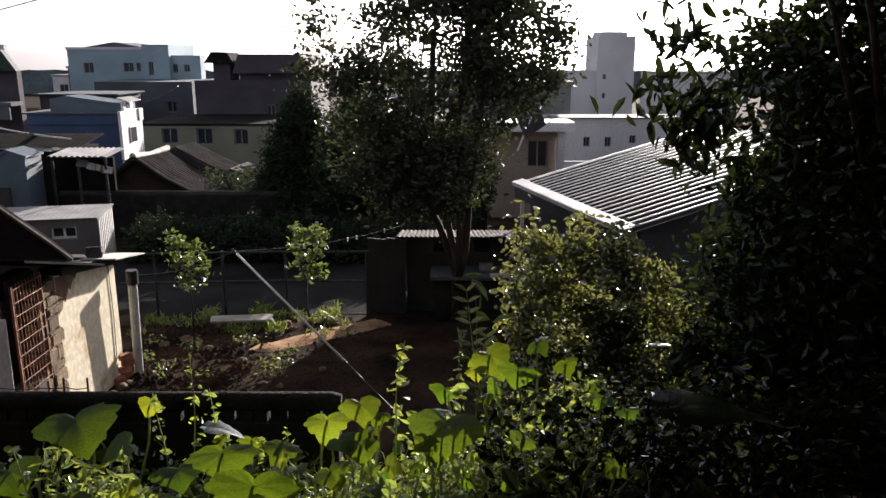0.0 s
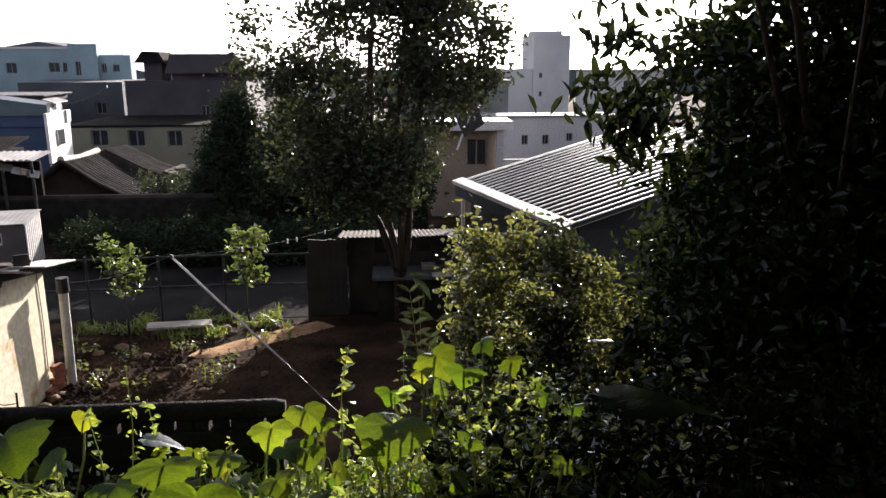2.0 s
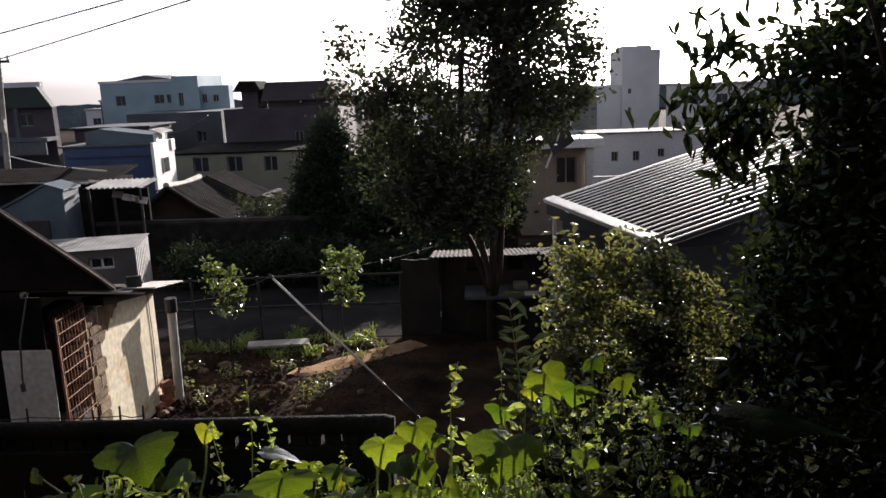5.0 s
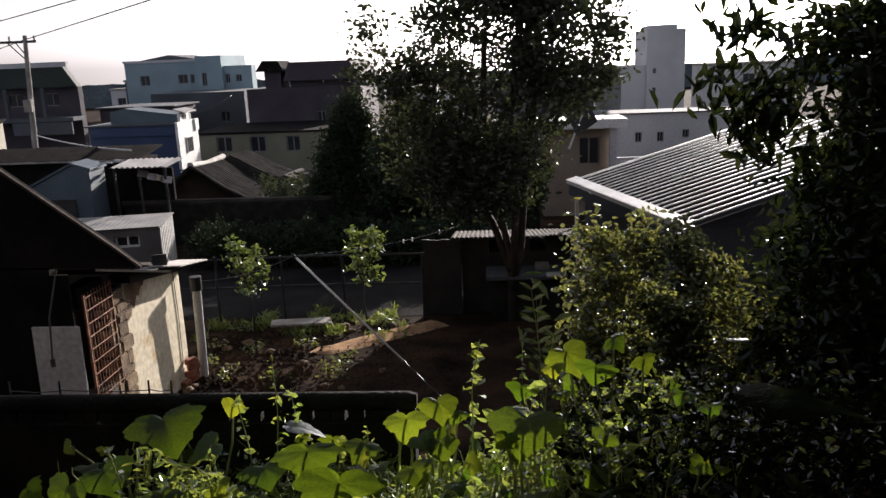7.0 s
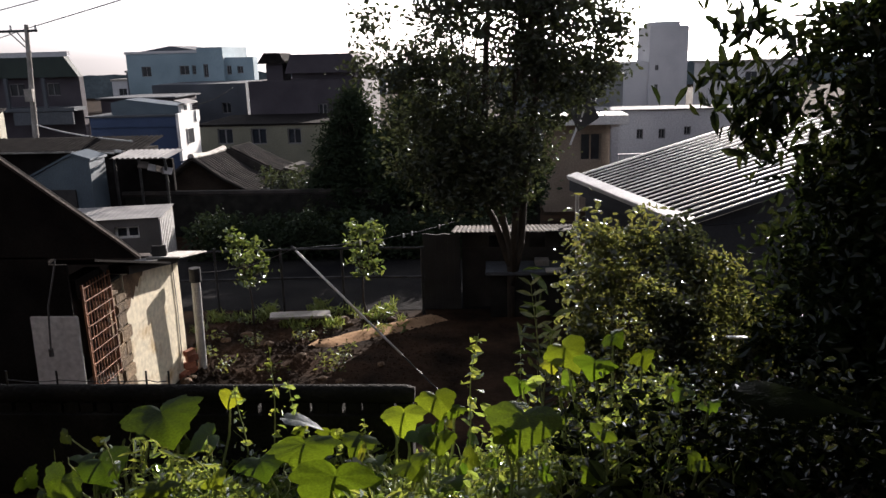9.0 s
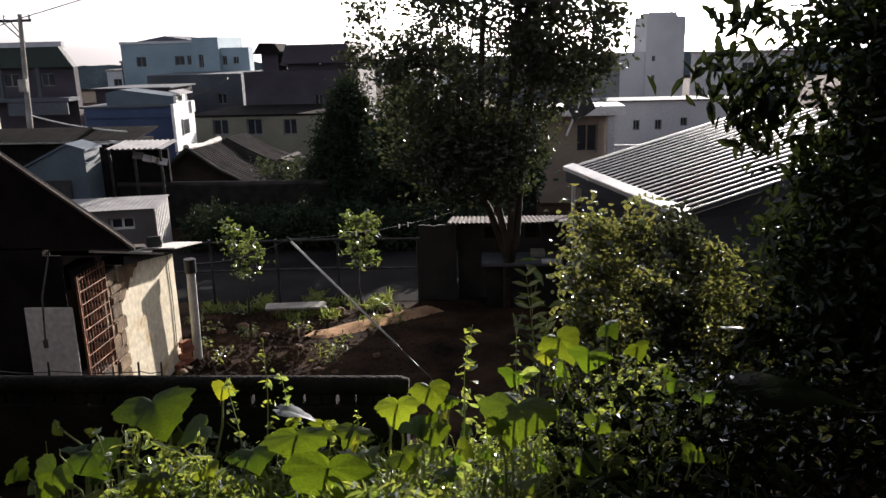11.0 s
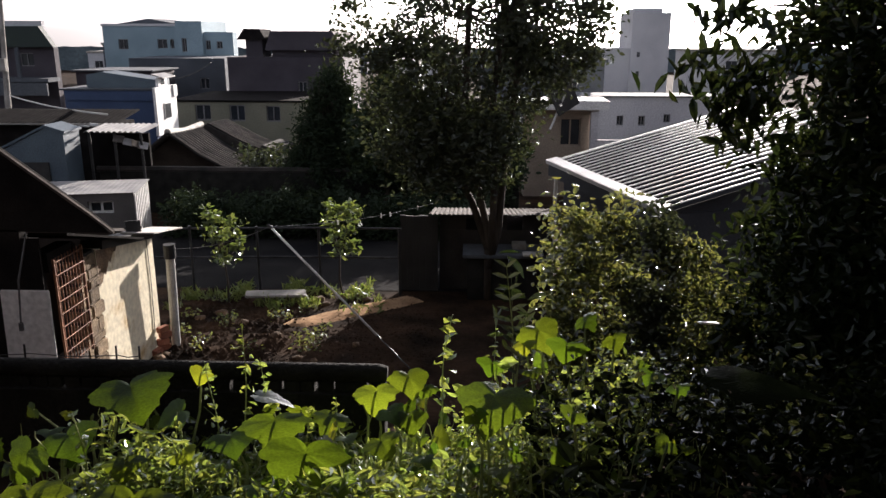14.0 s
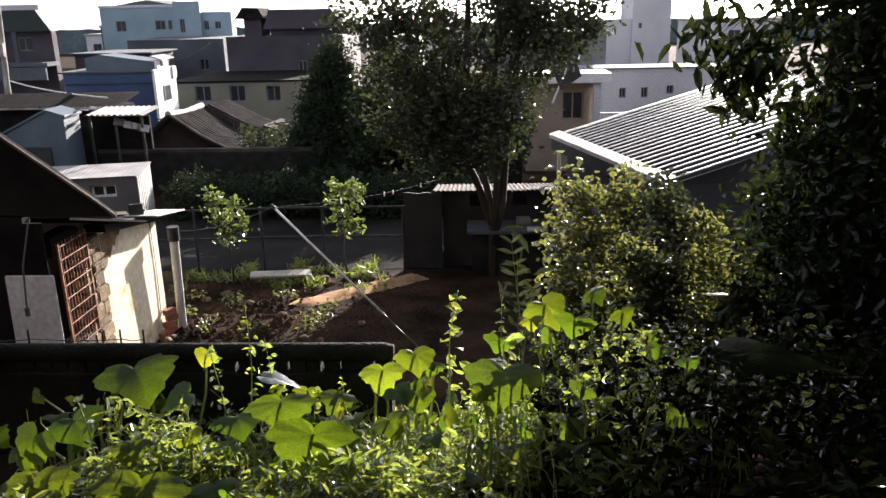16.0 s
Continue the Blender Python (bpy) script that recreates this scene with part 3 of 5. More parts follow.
# plastered shed house on the other side
sh = thing("shed_house", "plastered old house wall with stains under dark roof", "building", pose(0, 0, 0))
wall_bm = boxed(-5.62, -5.36, 10.5, 12.45, -0.1, 2.1)
for v in wall_bm.verts:
    if v.co.z > 1:
        v.co.z = 2.34 - (v.co.y - 10.2) * 0.169
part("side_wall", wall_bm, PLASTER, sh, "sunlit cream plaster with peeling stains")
rng = random.Random(5)
pz, pk = -0.1, 0
while pz < 2.2:
    ph = rng.uniform(0.13, 0.24)
    cut = rng.uniform(10.15, 10.35)
    for y0, y1 in ((10.01, cut - 0.008), (cut + 0.008, 10.495 + rng.uniform(0, 0.06))):
        part("stone", boxed(-5.6, -5.34 + rng.uniform(-0.025, 0.02), y0, y1, pz, pz + ph - 0.012, bevel=0.02), STONE, sh)
    pz += ph
part("mortar", boxed(-5.61, -5.385, 10.02, 10.5, -0.1, 2.3), DARKCON, sh)
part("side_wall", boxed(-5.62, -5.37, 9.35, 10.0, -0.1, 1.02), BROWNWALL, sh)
part("corner_post", boxed(-5.62, -5.4, 9.19, 9.23, -0.1, 2.8), DARKROOF, sh)
part("wall_wire", tubed([(-5.345, 12.2, 2.0), (-5.345, 12.22, 1.2), (-5.345, 12.18, 0.4)], 0.008, 6), CABLE, sh)
part("lintel", boxed(-5.62, -5.4, 9.35, 10.0, 2.3, 2.55), DARKROOF, sh)
part("inner_wall", boxed(-5.9, -5.8, 9.36, 10.8, -0.1, 2.3), DARKBOARD, sh)
part("back_wall", boxed(-9.5, -5.63, 12.3, 12.5, -0.1, 2.1), BROWNWALL, sh)
# Near-black colour on front wall and gable holds the shade they stand in.
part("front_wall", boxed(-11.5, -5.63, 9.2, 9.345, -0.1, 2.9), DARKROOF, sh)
part("eave_slab", boxed(-0.2, 0.36, 1.55, 2.75, 0, 0.025, bevel=0.008), ROCKPALE, sh, "thin pale eave slab").matrix_basis = pose(-5.36, 10.2, 2.46, -9.6, 0, 0)
part("eave_beam", boxed(-0.3, 0.03, 0.5, 2.3, -0.13, -0.004), DARKBOARD, sh).matrix_basis = pose(-5.36, 10.2, 2.46, -9.6, 0, 0)
part("roof_board", boxed(-6.2, 0.26, 0, 2.45, 0, 0.03), DARKROOF, sh).matrix_basis = pose(-5.36, 9.345, 2.8, -16, 0, 0)
part("gable", prism(bmesh.new(), [(-11.5, 2.88), (-4.47, 2.88), (-4.71, 3.1), (-6.09, 4.16), (-11.5, 8.3)], 9.2, 9.33), DARKROOF, sh, "gable sheeting with shade put into its near-black colour")
part("verge_board", prism(bmesh.new(), [(-4.42, 2.87), (-4.42, 2.9), (-4.71, 3.14), (-6.09, 4.2), (-11.5, 8.34), (-11.5, 8.3), (-6.09, 4.16), (-4.71, 3.1)], 9.17, 9.215), SHEET, sh, "thin weathered verge strip")

pe = random.Random(9)
edge_pts = [(10.51 + 0.06 * k, 1.72 + 0.042 * k + pe.uniform(-0.05, 0.05)) for k in range(13)]
pb = bmesh.new()
for (y0, z0), (y1, z1) in zip(edge_pts, edge_pts[1:]):
    t0, t1 = 2.33 - (y0 - 10.2) * 0.169, 2.33 - (y1 - 10.2) * 0.169
    pb.faces.new([pb.verts.new(q) for q in ((-5.356, y0, z0), (-5.356, y1, z1), (-5.356, y1, max(t1, z1 + 0.02)), (-5.356, y0, max(t0, z0 + 0.02)))])
bmesh.ops.remove_doubles(pb, verts=pb.verts, dist=1e-4)
part("peeled_patch", pb, BAREWALL, sh, "bare brown patch where plaster peeled")
# rusty window grille
gr = thing("window_grille", "rusty red steel window grille fixed to shed wall", "grille", pose(0, 0, 0))
for k in range(9):
    y = 9.36 + k * 0.078
    part("bar", tubed([(-5.3, y, 1.0), (-5.3, y, 2.5)], 0.008, 6), RUST, gr)
for k in range(9):
    z = 1.05 + k * 0.175
    part("crossbar", tubed([(-5.28, 9.3, z), (-5.28, 10.02, z)], 0.008, 6), RUST, gr)
part("frame", boxed(-5.31, -5.28, 9.285, 9.31, 0.98, 2.5), RUST, gr)
part("frame", boxed(-5.31, -5.28, 10.0, 10.02, 0.98, 2.5), RUST, gr)
# small slatted crate on the shed roof
ct = thing("slatted_crate", "small dark slatted crate on the shed roof edge", "crate", pose(-5.42, 11.95, 2.17, -9.6, 0, 20))
for k in range(4):
    part("slat", boxed(-0.11, 0.11, -0.1 + k * 0.055, -0.06 + k * 0.055, 0, 0.19 - 0.012 * (k % 2)), DARKBOARD, ct)
part("rail", boxed(-0.13, -0.112, -0.11, 0.12, 0.06, 0.1), DARKBOARD, ct)
part("rail", boxed(0.112, 0.13, -0.11, 0.12, 0.06, 0.1), DARKBOARD, ct)
# downpipe post
pp = thing("standing_pipe", "pale grey standing pipe with dark cap beside shed", "pipe", pose(-5.08, 12.46, 0))
part("pipe", tubed([(-0.04, 0, -0.05), (0, 0, 1.7)], 0.075, 14), PVC, pp, smooth=False)
part("cap", tubed([(0, 0, 1.6), (0, 0, 1.84)], 0.1, 12), DARKSTEEL, pp)
for i, (x, y, z) in enumerate(((-5.25, 12.3, 0.0), (-5.27, 12.28, 0.11), (-5.24, 12.33, 0.22), (-5.26, 12.3, 0.33), (-5.3, 12.1, 0.0))):
    br = tagged(part("brick", boxed(-0.1, 0.1, -0.05, 0.05, 0, 0.1, bevel=0.006), REDBRICK), "loose red brick stacked beside the standing pipe", "brick", "bricks by the pipe")
    br.matrix_world = pose(x, y, z, 0, 0, 20 + 15 * i)
# leaning white board
wb = tagged(part("leaning_board", boxed(-0.32, 0.32, -0.015, 0.015, 0, 2.13, bevel=0.012), WHITE), "pale board leaning against dark house wall", "board")
wb.matrix_world = pose(-5.64, 9.09, 0.0, -2, 0, 0)

# Crate added for a small bright spot; plaster colour makes one side sunlit.
cr_ = thing("wooden_crate", "crate added for a bright spot, one side painted pale as sunlit", "crate", pose(-6.50, 8.9, 0.00, 0, 0, -52))
for k in range(4):
    part("slat", boxed(-0.2, 0.2, -0.22, -0.2, 0.01 + k * 0.12, 0.11 + k * 0.12, bevel=0.004), SHEET, cr_)
    part("slat", boxed(0.2, 0.22, -0.22, 0.22, 0.01 + k * 0.12, 0.11 + k * 0.12, bevel=0.004), PLASTER, cr_)
for x, y in ((-0.19, -0.19), (0.19, -0.19), (0.19, 0.19), (-0.19, 0.19)):
    part("post", boxed(x - 0.02, x + 0.02, y - 0.02, y + 0.02, 0, 0.48), SHEET, cr_)

hk = thing("hanging_cable", "dark cable hanging by the leaning board", "cable", pose(-5.63, 8.97, 0))
part("wire", tubed([(0.1, 0.25, 2.9), (0.02, 0.05, 2.3), (0.0, 0, 1.75)], 0.012, 6), CABLE, hk)
part("plug", tubed([(0.0, 0, 1.66), (0.0, 0, 1.76)], 0.03, 8), CABLE, hk)

# leaning clothes-line pole
a, c = Vector((-3.28, 12.2, 2.23)), Vector((-1.4, 10.9, 0.89))
foot = a + (c - a) * 1.6
pl = thing("leaning_pole", "long bleached pole leaning across the yard", "pole", Matrix.Translation(foot))
part("shaft", tubed([c - foot, a - foot], [0.016, 0.02], 10), POLE, pl, smooth=True)
# Lower length in a dark colour: the pole's shade is put there.
part("shaded_end", tubed([(0, 0, 0), c - foot + (a - c) * 0.01], [0.008, 0.01], 8), DARKSTEEL, pl)
part("tip", tubed([(a - foot) * 0.985, (a - foot) * 1.012], [0.027, 0.024], 10), DARKSTEEL, pl)


def line(name, label, pts, r=0.006, category="cable", sag=0.0, material=None):
    q = []
    for p0, p1 in zip(pts, pts[1:]):
        p0, p1 = Vector(p0), Vector(p1)
        for k in range(10):
            f = k / 10
            q.append(p0.lerp(p1, f) - Vector((0, 0, sag * 4 * f * (1 - f))))
    q.append(Vector(pts[-1]))
    return tagged(part(name, tubed(q, r, 6), material or CABLE), label, category)


line("washing_line", "thin washing line strung across the yard", [(-5.05, 12.5, 1.75), tuple(a), (-0.85, 16.3, 1.75)], 0.006, "line", 0.1)

for k, f in enumerate((0.35, 0.62, 0.68, 0.88)):
    p = a.lerp(Vector((-0.85, 16.3, 1.75)), f) - Vector((0, 0, 0.4 * f * (1 - f)))
    peg = thing("clothes_peg", "pale clothes peg clipped on the washing line", "peg", Matrix.Translation(p), "pegs on the line")
    part("jaw", boxed(-0.012, 0.012, -0.02, -0.004, -0.05, 0.03), WHITE, peg)
    part("jaw", boxed(-0.012, 0.012, 0.004, 0.02, -0.05, 0.03), WHITE, peg)

# two-rail steel fence
fe = thing("steel_fence", "dark two rail steel fence along the lane", "fence", pose(0, 16.0, 0))
for x in (-6.05, -4.6, -3.27, -1.55):
    part("post", tubed([(x, 0, -0.3), (x, 0, 1.28)], 0.03, 8), DARKSTEEL, fe)
for z in (0.62, 1.26):
    part("rail", tubed([(-6.9, 0, z - 0.06), (-3.5, 0, z), (-1.5, 0, z)], 0.025, 8), DARKSTEEL, fe)

# outhouse with dark board gate, small wavy roof, low slab-topped tank
oh = thing("outhouse", "small block outhouse with wavy sheet roof", "shed", pose(0, 0, 0))
OY = 16.6
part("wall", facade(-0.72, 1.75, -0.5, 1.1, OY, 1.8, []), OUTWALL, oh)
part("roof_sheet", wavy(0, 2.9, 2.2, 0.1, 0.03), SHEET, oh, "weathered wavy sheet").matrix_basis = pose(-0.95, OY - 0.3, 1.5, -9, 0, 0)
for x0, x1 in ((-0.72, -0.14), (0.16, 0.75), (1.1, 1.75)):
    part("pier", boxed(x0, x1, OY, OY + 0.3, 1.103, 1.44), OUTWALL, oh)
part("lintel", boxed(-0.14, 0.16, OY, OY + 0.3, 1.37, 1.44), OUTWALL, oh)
gt = thing("board_gate", "dark board gate beside the outhouse", "gate", pose(-1.56, 16.4, -0.4))
for k in range(6):
    part("board", boxed(k * 0.135, k * 0.135 + 0.1335, 0, 0.03 + 0.006 * (k % 2), 0, 1.86 - 0.01 * (k % 3)), DARKBOARD, gt)
part("rail", boxed(0, 0.81, 0.033, 0.07, 1.5, 1.6), DARKBOARD, gt)
tk = thing("slab_topped_tank", "low block tank with pale concrete slab top", "tank", pose(0, 0, 0))
part("body", boxed(-0.1, 1.4, 15.75, 16.55, -0.4, 0.72), DARKCON, tk)
part("slab", boxed(-0.2, 1.5, 15.65, 16.57, 0.723, 0.8, bevel=0.015), GREYREND, tk)
part("broken_slab", boxed(1.05, 1.45, 15.55, 15.85, 0.803, 0.84, bevel=0.01), ROCKPALE, tk)
part("block", boxed(0.85, 1.15, 16.1, 16.4, 0.803, 0.92, bevel=0.01), CONCRETE, tk)

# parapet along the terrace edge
# Near-black base: the shade on the parapet face is put into its colour.
pw = thing("parapet_wall", "dark concrete parapet with rounded coping", "wall", pose(0, 3.3, 0))
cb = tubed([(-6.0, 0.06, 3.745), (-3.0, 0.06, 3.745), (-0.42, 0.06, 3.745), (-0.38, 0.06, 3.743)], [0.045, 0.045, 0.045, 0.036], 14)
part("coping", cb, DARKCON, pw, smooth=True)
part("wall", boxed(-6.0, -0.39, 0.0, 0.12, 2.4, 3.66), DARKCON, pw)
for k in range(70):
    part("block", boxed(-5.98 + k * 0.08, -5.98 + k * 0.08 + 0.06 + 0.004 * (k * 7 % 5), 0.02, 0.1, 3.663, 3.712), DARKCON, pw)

# site cabin
cn = thing("site_cabin", "grey ribbed site cabin with pale roof", "cabin", pose(-10.35, 23.0, -1.6, 0, 0, 12))
part("side_panel", boxed(0.001, 0.006, 0.0, 2.2, 0.0, 2.1), DARKWALL, cn)
part("body", facade(-4.0, 0, 0, 2.14, 0, 2.2, [(-1.34, -0.6, 1.52, 1.9)]), CONTAINER, cn)
window(cn, (-1.34, -0.6, 1.52, 1.9), 0, WHITE)
part("roof", wavy(-4.1, 0.1, 2.3, 0.16, 0.008), CABINROOF, cn).matrix_basis = pose(0, -0.1, 2.16)
for k in range(9):
    part("rib", boxed(0.003, 0.05, 0.03 + k * 0.245, 0.1 + k * 0.245, 0.02, 2.1), WHITE, cn)

# tiled old house and its wall
th = thing("tiled_house", "old low house with grey clay tile roof", "building", pushed(1.15, -11.12, 28.0, -1.72) @ pose(0, 0, 0, -2.5, 0, 0))
part("wall", boxed(-1.3, 5.0, 0.3, 3.2, 0, 1.9), DARKBOARD, th)
part("gable", prism(bmesh.new(), [(-1.3, 1.903), (-1.3, 2.45), (0, 3.3), (1.1, 2.5), (1.9, 1.95), (1.9, 1.903)], 0.32, 0.5), BROWNWALL, th)
part("roof", prism(bmesh.new(), [(-1.75, 2.3), (-0.8, 2.75), (0, 3.4), (1.1, 2.62), (2.35, 1.98), (2.35, 1.9), (1.1, 2.54), (0, 3.3), (-0.8, 2.66), (-1.75, 2.2)], 0, 3.4), TILE, th)
for k in range(12):
    y = 0.12 + k * 0.28
    part("tile_roll", tubed([(2.38, y, 2.0), (1.1, y, 2.66), (0.05, y, 3.4)], 0.06, 6), TILE, th)
part("ridge", tubed([(0, -0.1, 3.46), (0, 1.6, 3.4), (0, 3.5, 3.5)], [0.13, 0.11, 0.13], 8), TILECAP, th)
part("verge", tubed([(-1.8, -0.05, 2.28), (-0.8, -0.05, 2.78), (0, -0.05, 3.42)], 0.08, 7), TILE, th)
part("verge", tubed([(0, -0.05, 3.42), (1.1, -0.05, 2.64), (2.3, -0.05, 2.02)], 0.08, 7), TILE, th)
part("eave_end", tubed([(2.3, -0.1, 2.0), (2.7, -0.05, 2.15), (2.95, 0, 2.32)], [0.05, 0.07, 0.05], 7), TILECAP, th)
part("wing_roof", prism(bmesh.new(), [(2.4, 2.0), (3.1, 2.9), (3.6, 2.75), (4.6, 1.9)], 1.2, 4), TILE, th)
part("wing_verge", tubed([(3.5, 1.1, 2.2), (3.9, 1.1, 2.42), (4.15, 1.1, 2.62)], 0.06, 7), TILECAP, th)
part("back_roof", prism(bmesh.new(), [(-0.2, 1.9), (-0.2, 3.4), (0.15, 3.5), (1.6, 2.75), (3.6, 1.95), (5.2, 1.9)], 3.6, 6.5), TILE, th)
for k in range(9):
    part("tile_roll", tubed([(0.2, 3.75 + k * 0.3, 3.53), (1.6, 3.75 + k * 0.3, 2.79), (3.6, 3.75 + k * 0.3, 1.99)], 0.06, 6), TILE, th)
gw = thing("garden_wall", "dark block garden wall with tile coping", "wall", pushed(1.11, 0, 25.2, -1.3))
part("wall", boxed(-12.4, 1.5, 0, 0.25, 0, 2.1), DARKCON, gw)
part("coping", tubed([(-12.5, 0.12, 2.16), (1.5, 0.12, 2.14)], 0.12, 7), TILE, gw)

# shed cluster further along the lane
sb = thing("gabled_shed", "pale blue sheet metal shed with dark opening", "shed", pose(-14.0, 26.0, -1.4))
part("wall", prism(bmesh.new(), [(-2.4, 0), (-2.4, 2.6), (-0.5, 3.55), (0.1, 3.35), (0.1, 0)], 0, 1.1), PALEBLUE, sb)
part("door", boxed(-1.7, -0.5, -0.06, -0.003, 0, 2.35), DARKBOARD, sb)
part("roof_edge", prism(bmesh.new(), [(-2.5, 2.6), (-2.5, 2.68), (-0.5, 3.63), (0.18, 3.42), (0.18, 3.35), (-0.5, 3.55)], -0.06, 1.15), PALEBLUE, sb)
cs = thing("lean_to_shed", "open lean-to with pale wavy roof sheets", "shed", pose(-13.6, 27.0, -1.4))
part("roof_sheet", wavy(0, 2.1, 1.6, 0.2, 0.06), CABINROOF, cs).matrix_basis = pose(0, -0.2, 3.27, 4, 0, 0)
# Near-black back wall paints the dim interior of the open shed.
part("back_wall", boxed(-0.3, 1.75, 1.1, 1.25, 0, 3.1), DARKROOF, cs)
for x in (0.1, 1.0, 1.95):
    part("post", tubed([(x, 0, 0), (x, 0, 3.3)], 0.05, 7), DARKSTEEL, cs)
for k, (dx, dz, turn) in enumerate(((1.25, 2.92, 25), (1.55, 2.8, 40), (1.8, 2.72, 55), (2.0, 2.66, 30))):
    part("hanging_sheet", boxed(-0.17, 0.17, -0.012, 0.012, -0.2, 0.2, bevel=0.004), CABINROOF if k % 2 else SHEET, cs).matrix_basis = pose(dx, -0.25 + 0.08 * k, dz + 0.15, -62, turn * 0.4, turn * 0.6)
lr = thing("long_dark_shed", "long low shed with dark sheet roof", "shed", pose(-19.5, 29.0, -1.6))
# Wall in near-black, standing for the shed's dim interior.
part("wall", boxed(-5, 6, 0.2, 1.8, 0, 3.5), DARKROOF, lr)
part("roof_sheet", wavy(-5.2, 6.2, 2.2, 0.2, 0.05), DARKROOF, lr).matrix_basis = pose(0, -0.2, 3.55, 8, 0, 0)
part("eave", boxed(-5.2, 6.2, -0.26, -0.2, 3.5, 3.56), CONCRETE, lr)

# utility pole and cables
up = thing("utility_pole", "weathered concrete utility pole with steel crossarm", "pole", pose(-23.15, 38.0, -2.2))
part("shaft", tubed([(0, 0, 0), (0.64, 0, 9.25)], [0.19, 0.1], 12), CONCRETE, up)
part("crossarm", boxed(-1.01, 1.19, -0.06, 0.06, 8.89, 9.01), DARKSTEEL, up)
part("brace", tubed([(0.67, 0, 7.95), (-0.26, 0, 8.89)], 0.03, 6), DARKSTEEL, up)
part("brace", tubed([(0.67, 0, 8.15), (0.14, 0, 8.89)], 0.03, 6), DARKSTEEL, up)
for x in (-0.86, -0.16, 1.09):
    part("insulator", tubed([(x, 0, 9.01), (x, 0, 9.23)], [0.06, 0.05], 8), WHITE, up)
part("meter_box", boxed(0.21, 0.61, -0.35, -0.12, 5.6, 6.2), CONCRETE, up)
line("power_cable", "overhead power cable crossing the yard", [(-37.73, 50.00, 7.17), (17.50, -2.31, 8.6)], 0.022, sag=0.05)
line("power_cable", "overhead power cable over the utility pole", [(-44.31, 60.00, 5.46), (-22.51, 38.00, 6.86), (14.75, -2.31, 8.6)], 0.022, sag=0.05)
line("service_cable", "pale drooping service cable to the sheds", [(-22.43, 37.50, 2.27), (-13.23, 28.00, 2.38)], 0.0315, sag=0.12, material=PVC)
line("service_cable", "pale drooping service cable to the sheds", [(-22.56, 37.50, 1.46), (-13.61, 28.00, 1.98)], 0.042, sag=0.15, material=PVC)
line("service_cable", "pale drooping service cable to the sheds", [(-22.47, 37.50, 1.29), (-13.98, 28.00, 1.94)], 0.035, sag=0.05, material=PVC)
line("service_cable", "pale drooping service cable to the sheds", [(-16.87, 32.00, 2.01), (-13.64, 28.00, 2.02)], 0.035, sag=0.1, material=PVC)
line("service_cable", "slack cable between the grey houses", [(-24.0, 62, 1.6), (-20.6, 62, 2.9)], 0.05, sag=0.25)
pn = thing("roof_panel", "tilted dark solar panel on a roof frame", "solar panel", pose(3.3, 30.0, 2.3))
part("panel", boxed(-0.5, 0.5, -0.03, 0.03, -0.7, 0.7), DARKBOARD, pn).matrix_basis = pose(0, 0, 0.75, 0, -28, 25)
part("leg", tubed([(0.1, 0, 0.7), (-0.4, 0, -0.6)], 0.04, 6), FASCIA, pn)

# ---- trees ----
tree("broadleaf_tree", "tall broadleaf tree with forked trunk in the yard", (0.33, 15.75, -0.3), (0.3, 15.75, 1.3),
     [((0.0, 15.7, 5.0), (1.6, 1.5, 2.6)), ((-1.35, 15.6, 3.5), (0.75, 0.8, 1.2), 0.7), ((-2.35, 15.4, 5.5), (0.22, 0.25, 0.7)), ((-1.85, 15.5, 4.9), (0.4, 0.4, 0.35)),
      ((0.4, 15.7, 7.4), (1.6, 1.3, 1.5)), ((1.5, 15.9, 5.6), (1.1, 1.0, 1.4)), ((-0.3, 15.6, 3.0), (1.25, 1.2, 0.9), 0.8)], 860, 46, 0.115, LEAF_TREE, 0.085, 3, 0.24, 0.5,
     trunk_pts=[[(0, 0, 0), (0.0, 0, 0.8), (-0.02, 0, 1.6), (-0.25, 0.05, 2.6), (-0.5, 0.1, 4.2), (-0.45, 0.1, 6.0)], [(0.0, 0, 0.8), (0.2, 0, 1.6), (0.28, -0.05, 2.8), (0.5, 0, 4.6), (0.6, 0, 6.4)], [(0.0, 0, 1.2), (-0.35, 0.1, 2.2), (-1.0, 0.1, 3.4)], [(0.05, 0, 1.0), (0.1, -0.1, 2.4), (0.05, -0.1, 4.4)]])
# Lobes at y 4.6, 4.0 and 1.8 are unseen, added to block light.
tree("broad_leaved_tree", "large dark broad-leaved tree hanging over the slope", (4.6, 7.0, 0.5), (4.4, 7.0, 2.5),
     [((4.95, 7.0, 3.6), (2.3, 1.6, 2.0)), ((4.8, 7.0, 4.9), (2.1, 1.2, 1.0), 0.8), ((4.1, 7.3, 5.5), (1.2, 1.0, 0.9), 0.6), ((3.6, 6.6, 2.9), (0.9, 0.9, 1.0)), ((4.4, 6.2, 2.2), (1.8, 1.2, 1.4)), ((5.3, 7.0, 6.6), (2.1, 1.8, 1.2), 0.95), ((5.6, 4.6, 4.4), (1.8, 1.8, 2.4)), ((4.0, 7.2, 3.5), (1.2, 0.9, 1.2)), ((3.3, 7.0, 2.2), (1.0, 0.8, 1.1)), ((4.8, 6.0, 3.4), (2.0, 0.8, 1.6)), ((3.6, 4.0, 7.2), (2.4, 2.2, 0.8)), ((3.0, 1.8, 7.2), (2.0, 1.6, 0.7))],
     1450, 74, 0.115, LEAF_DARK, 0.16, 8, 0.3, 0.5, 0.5)
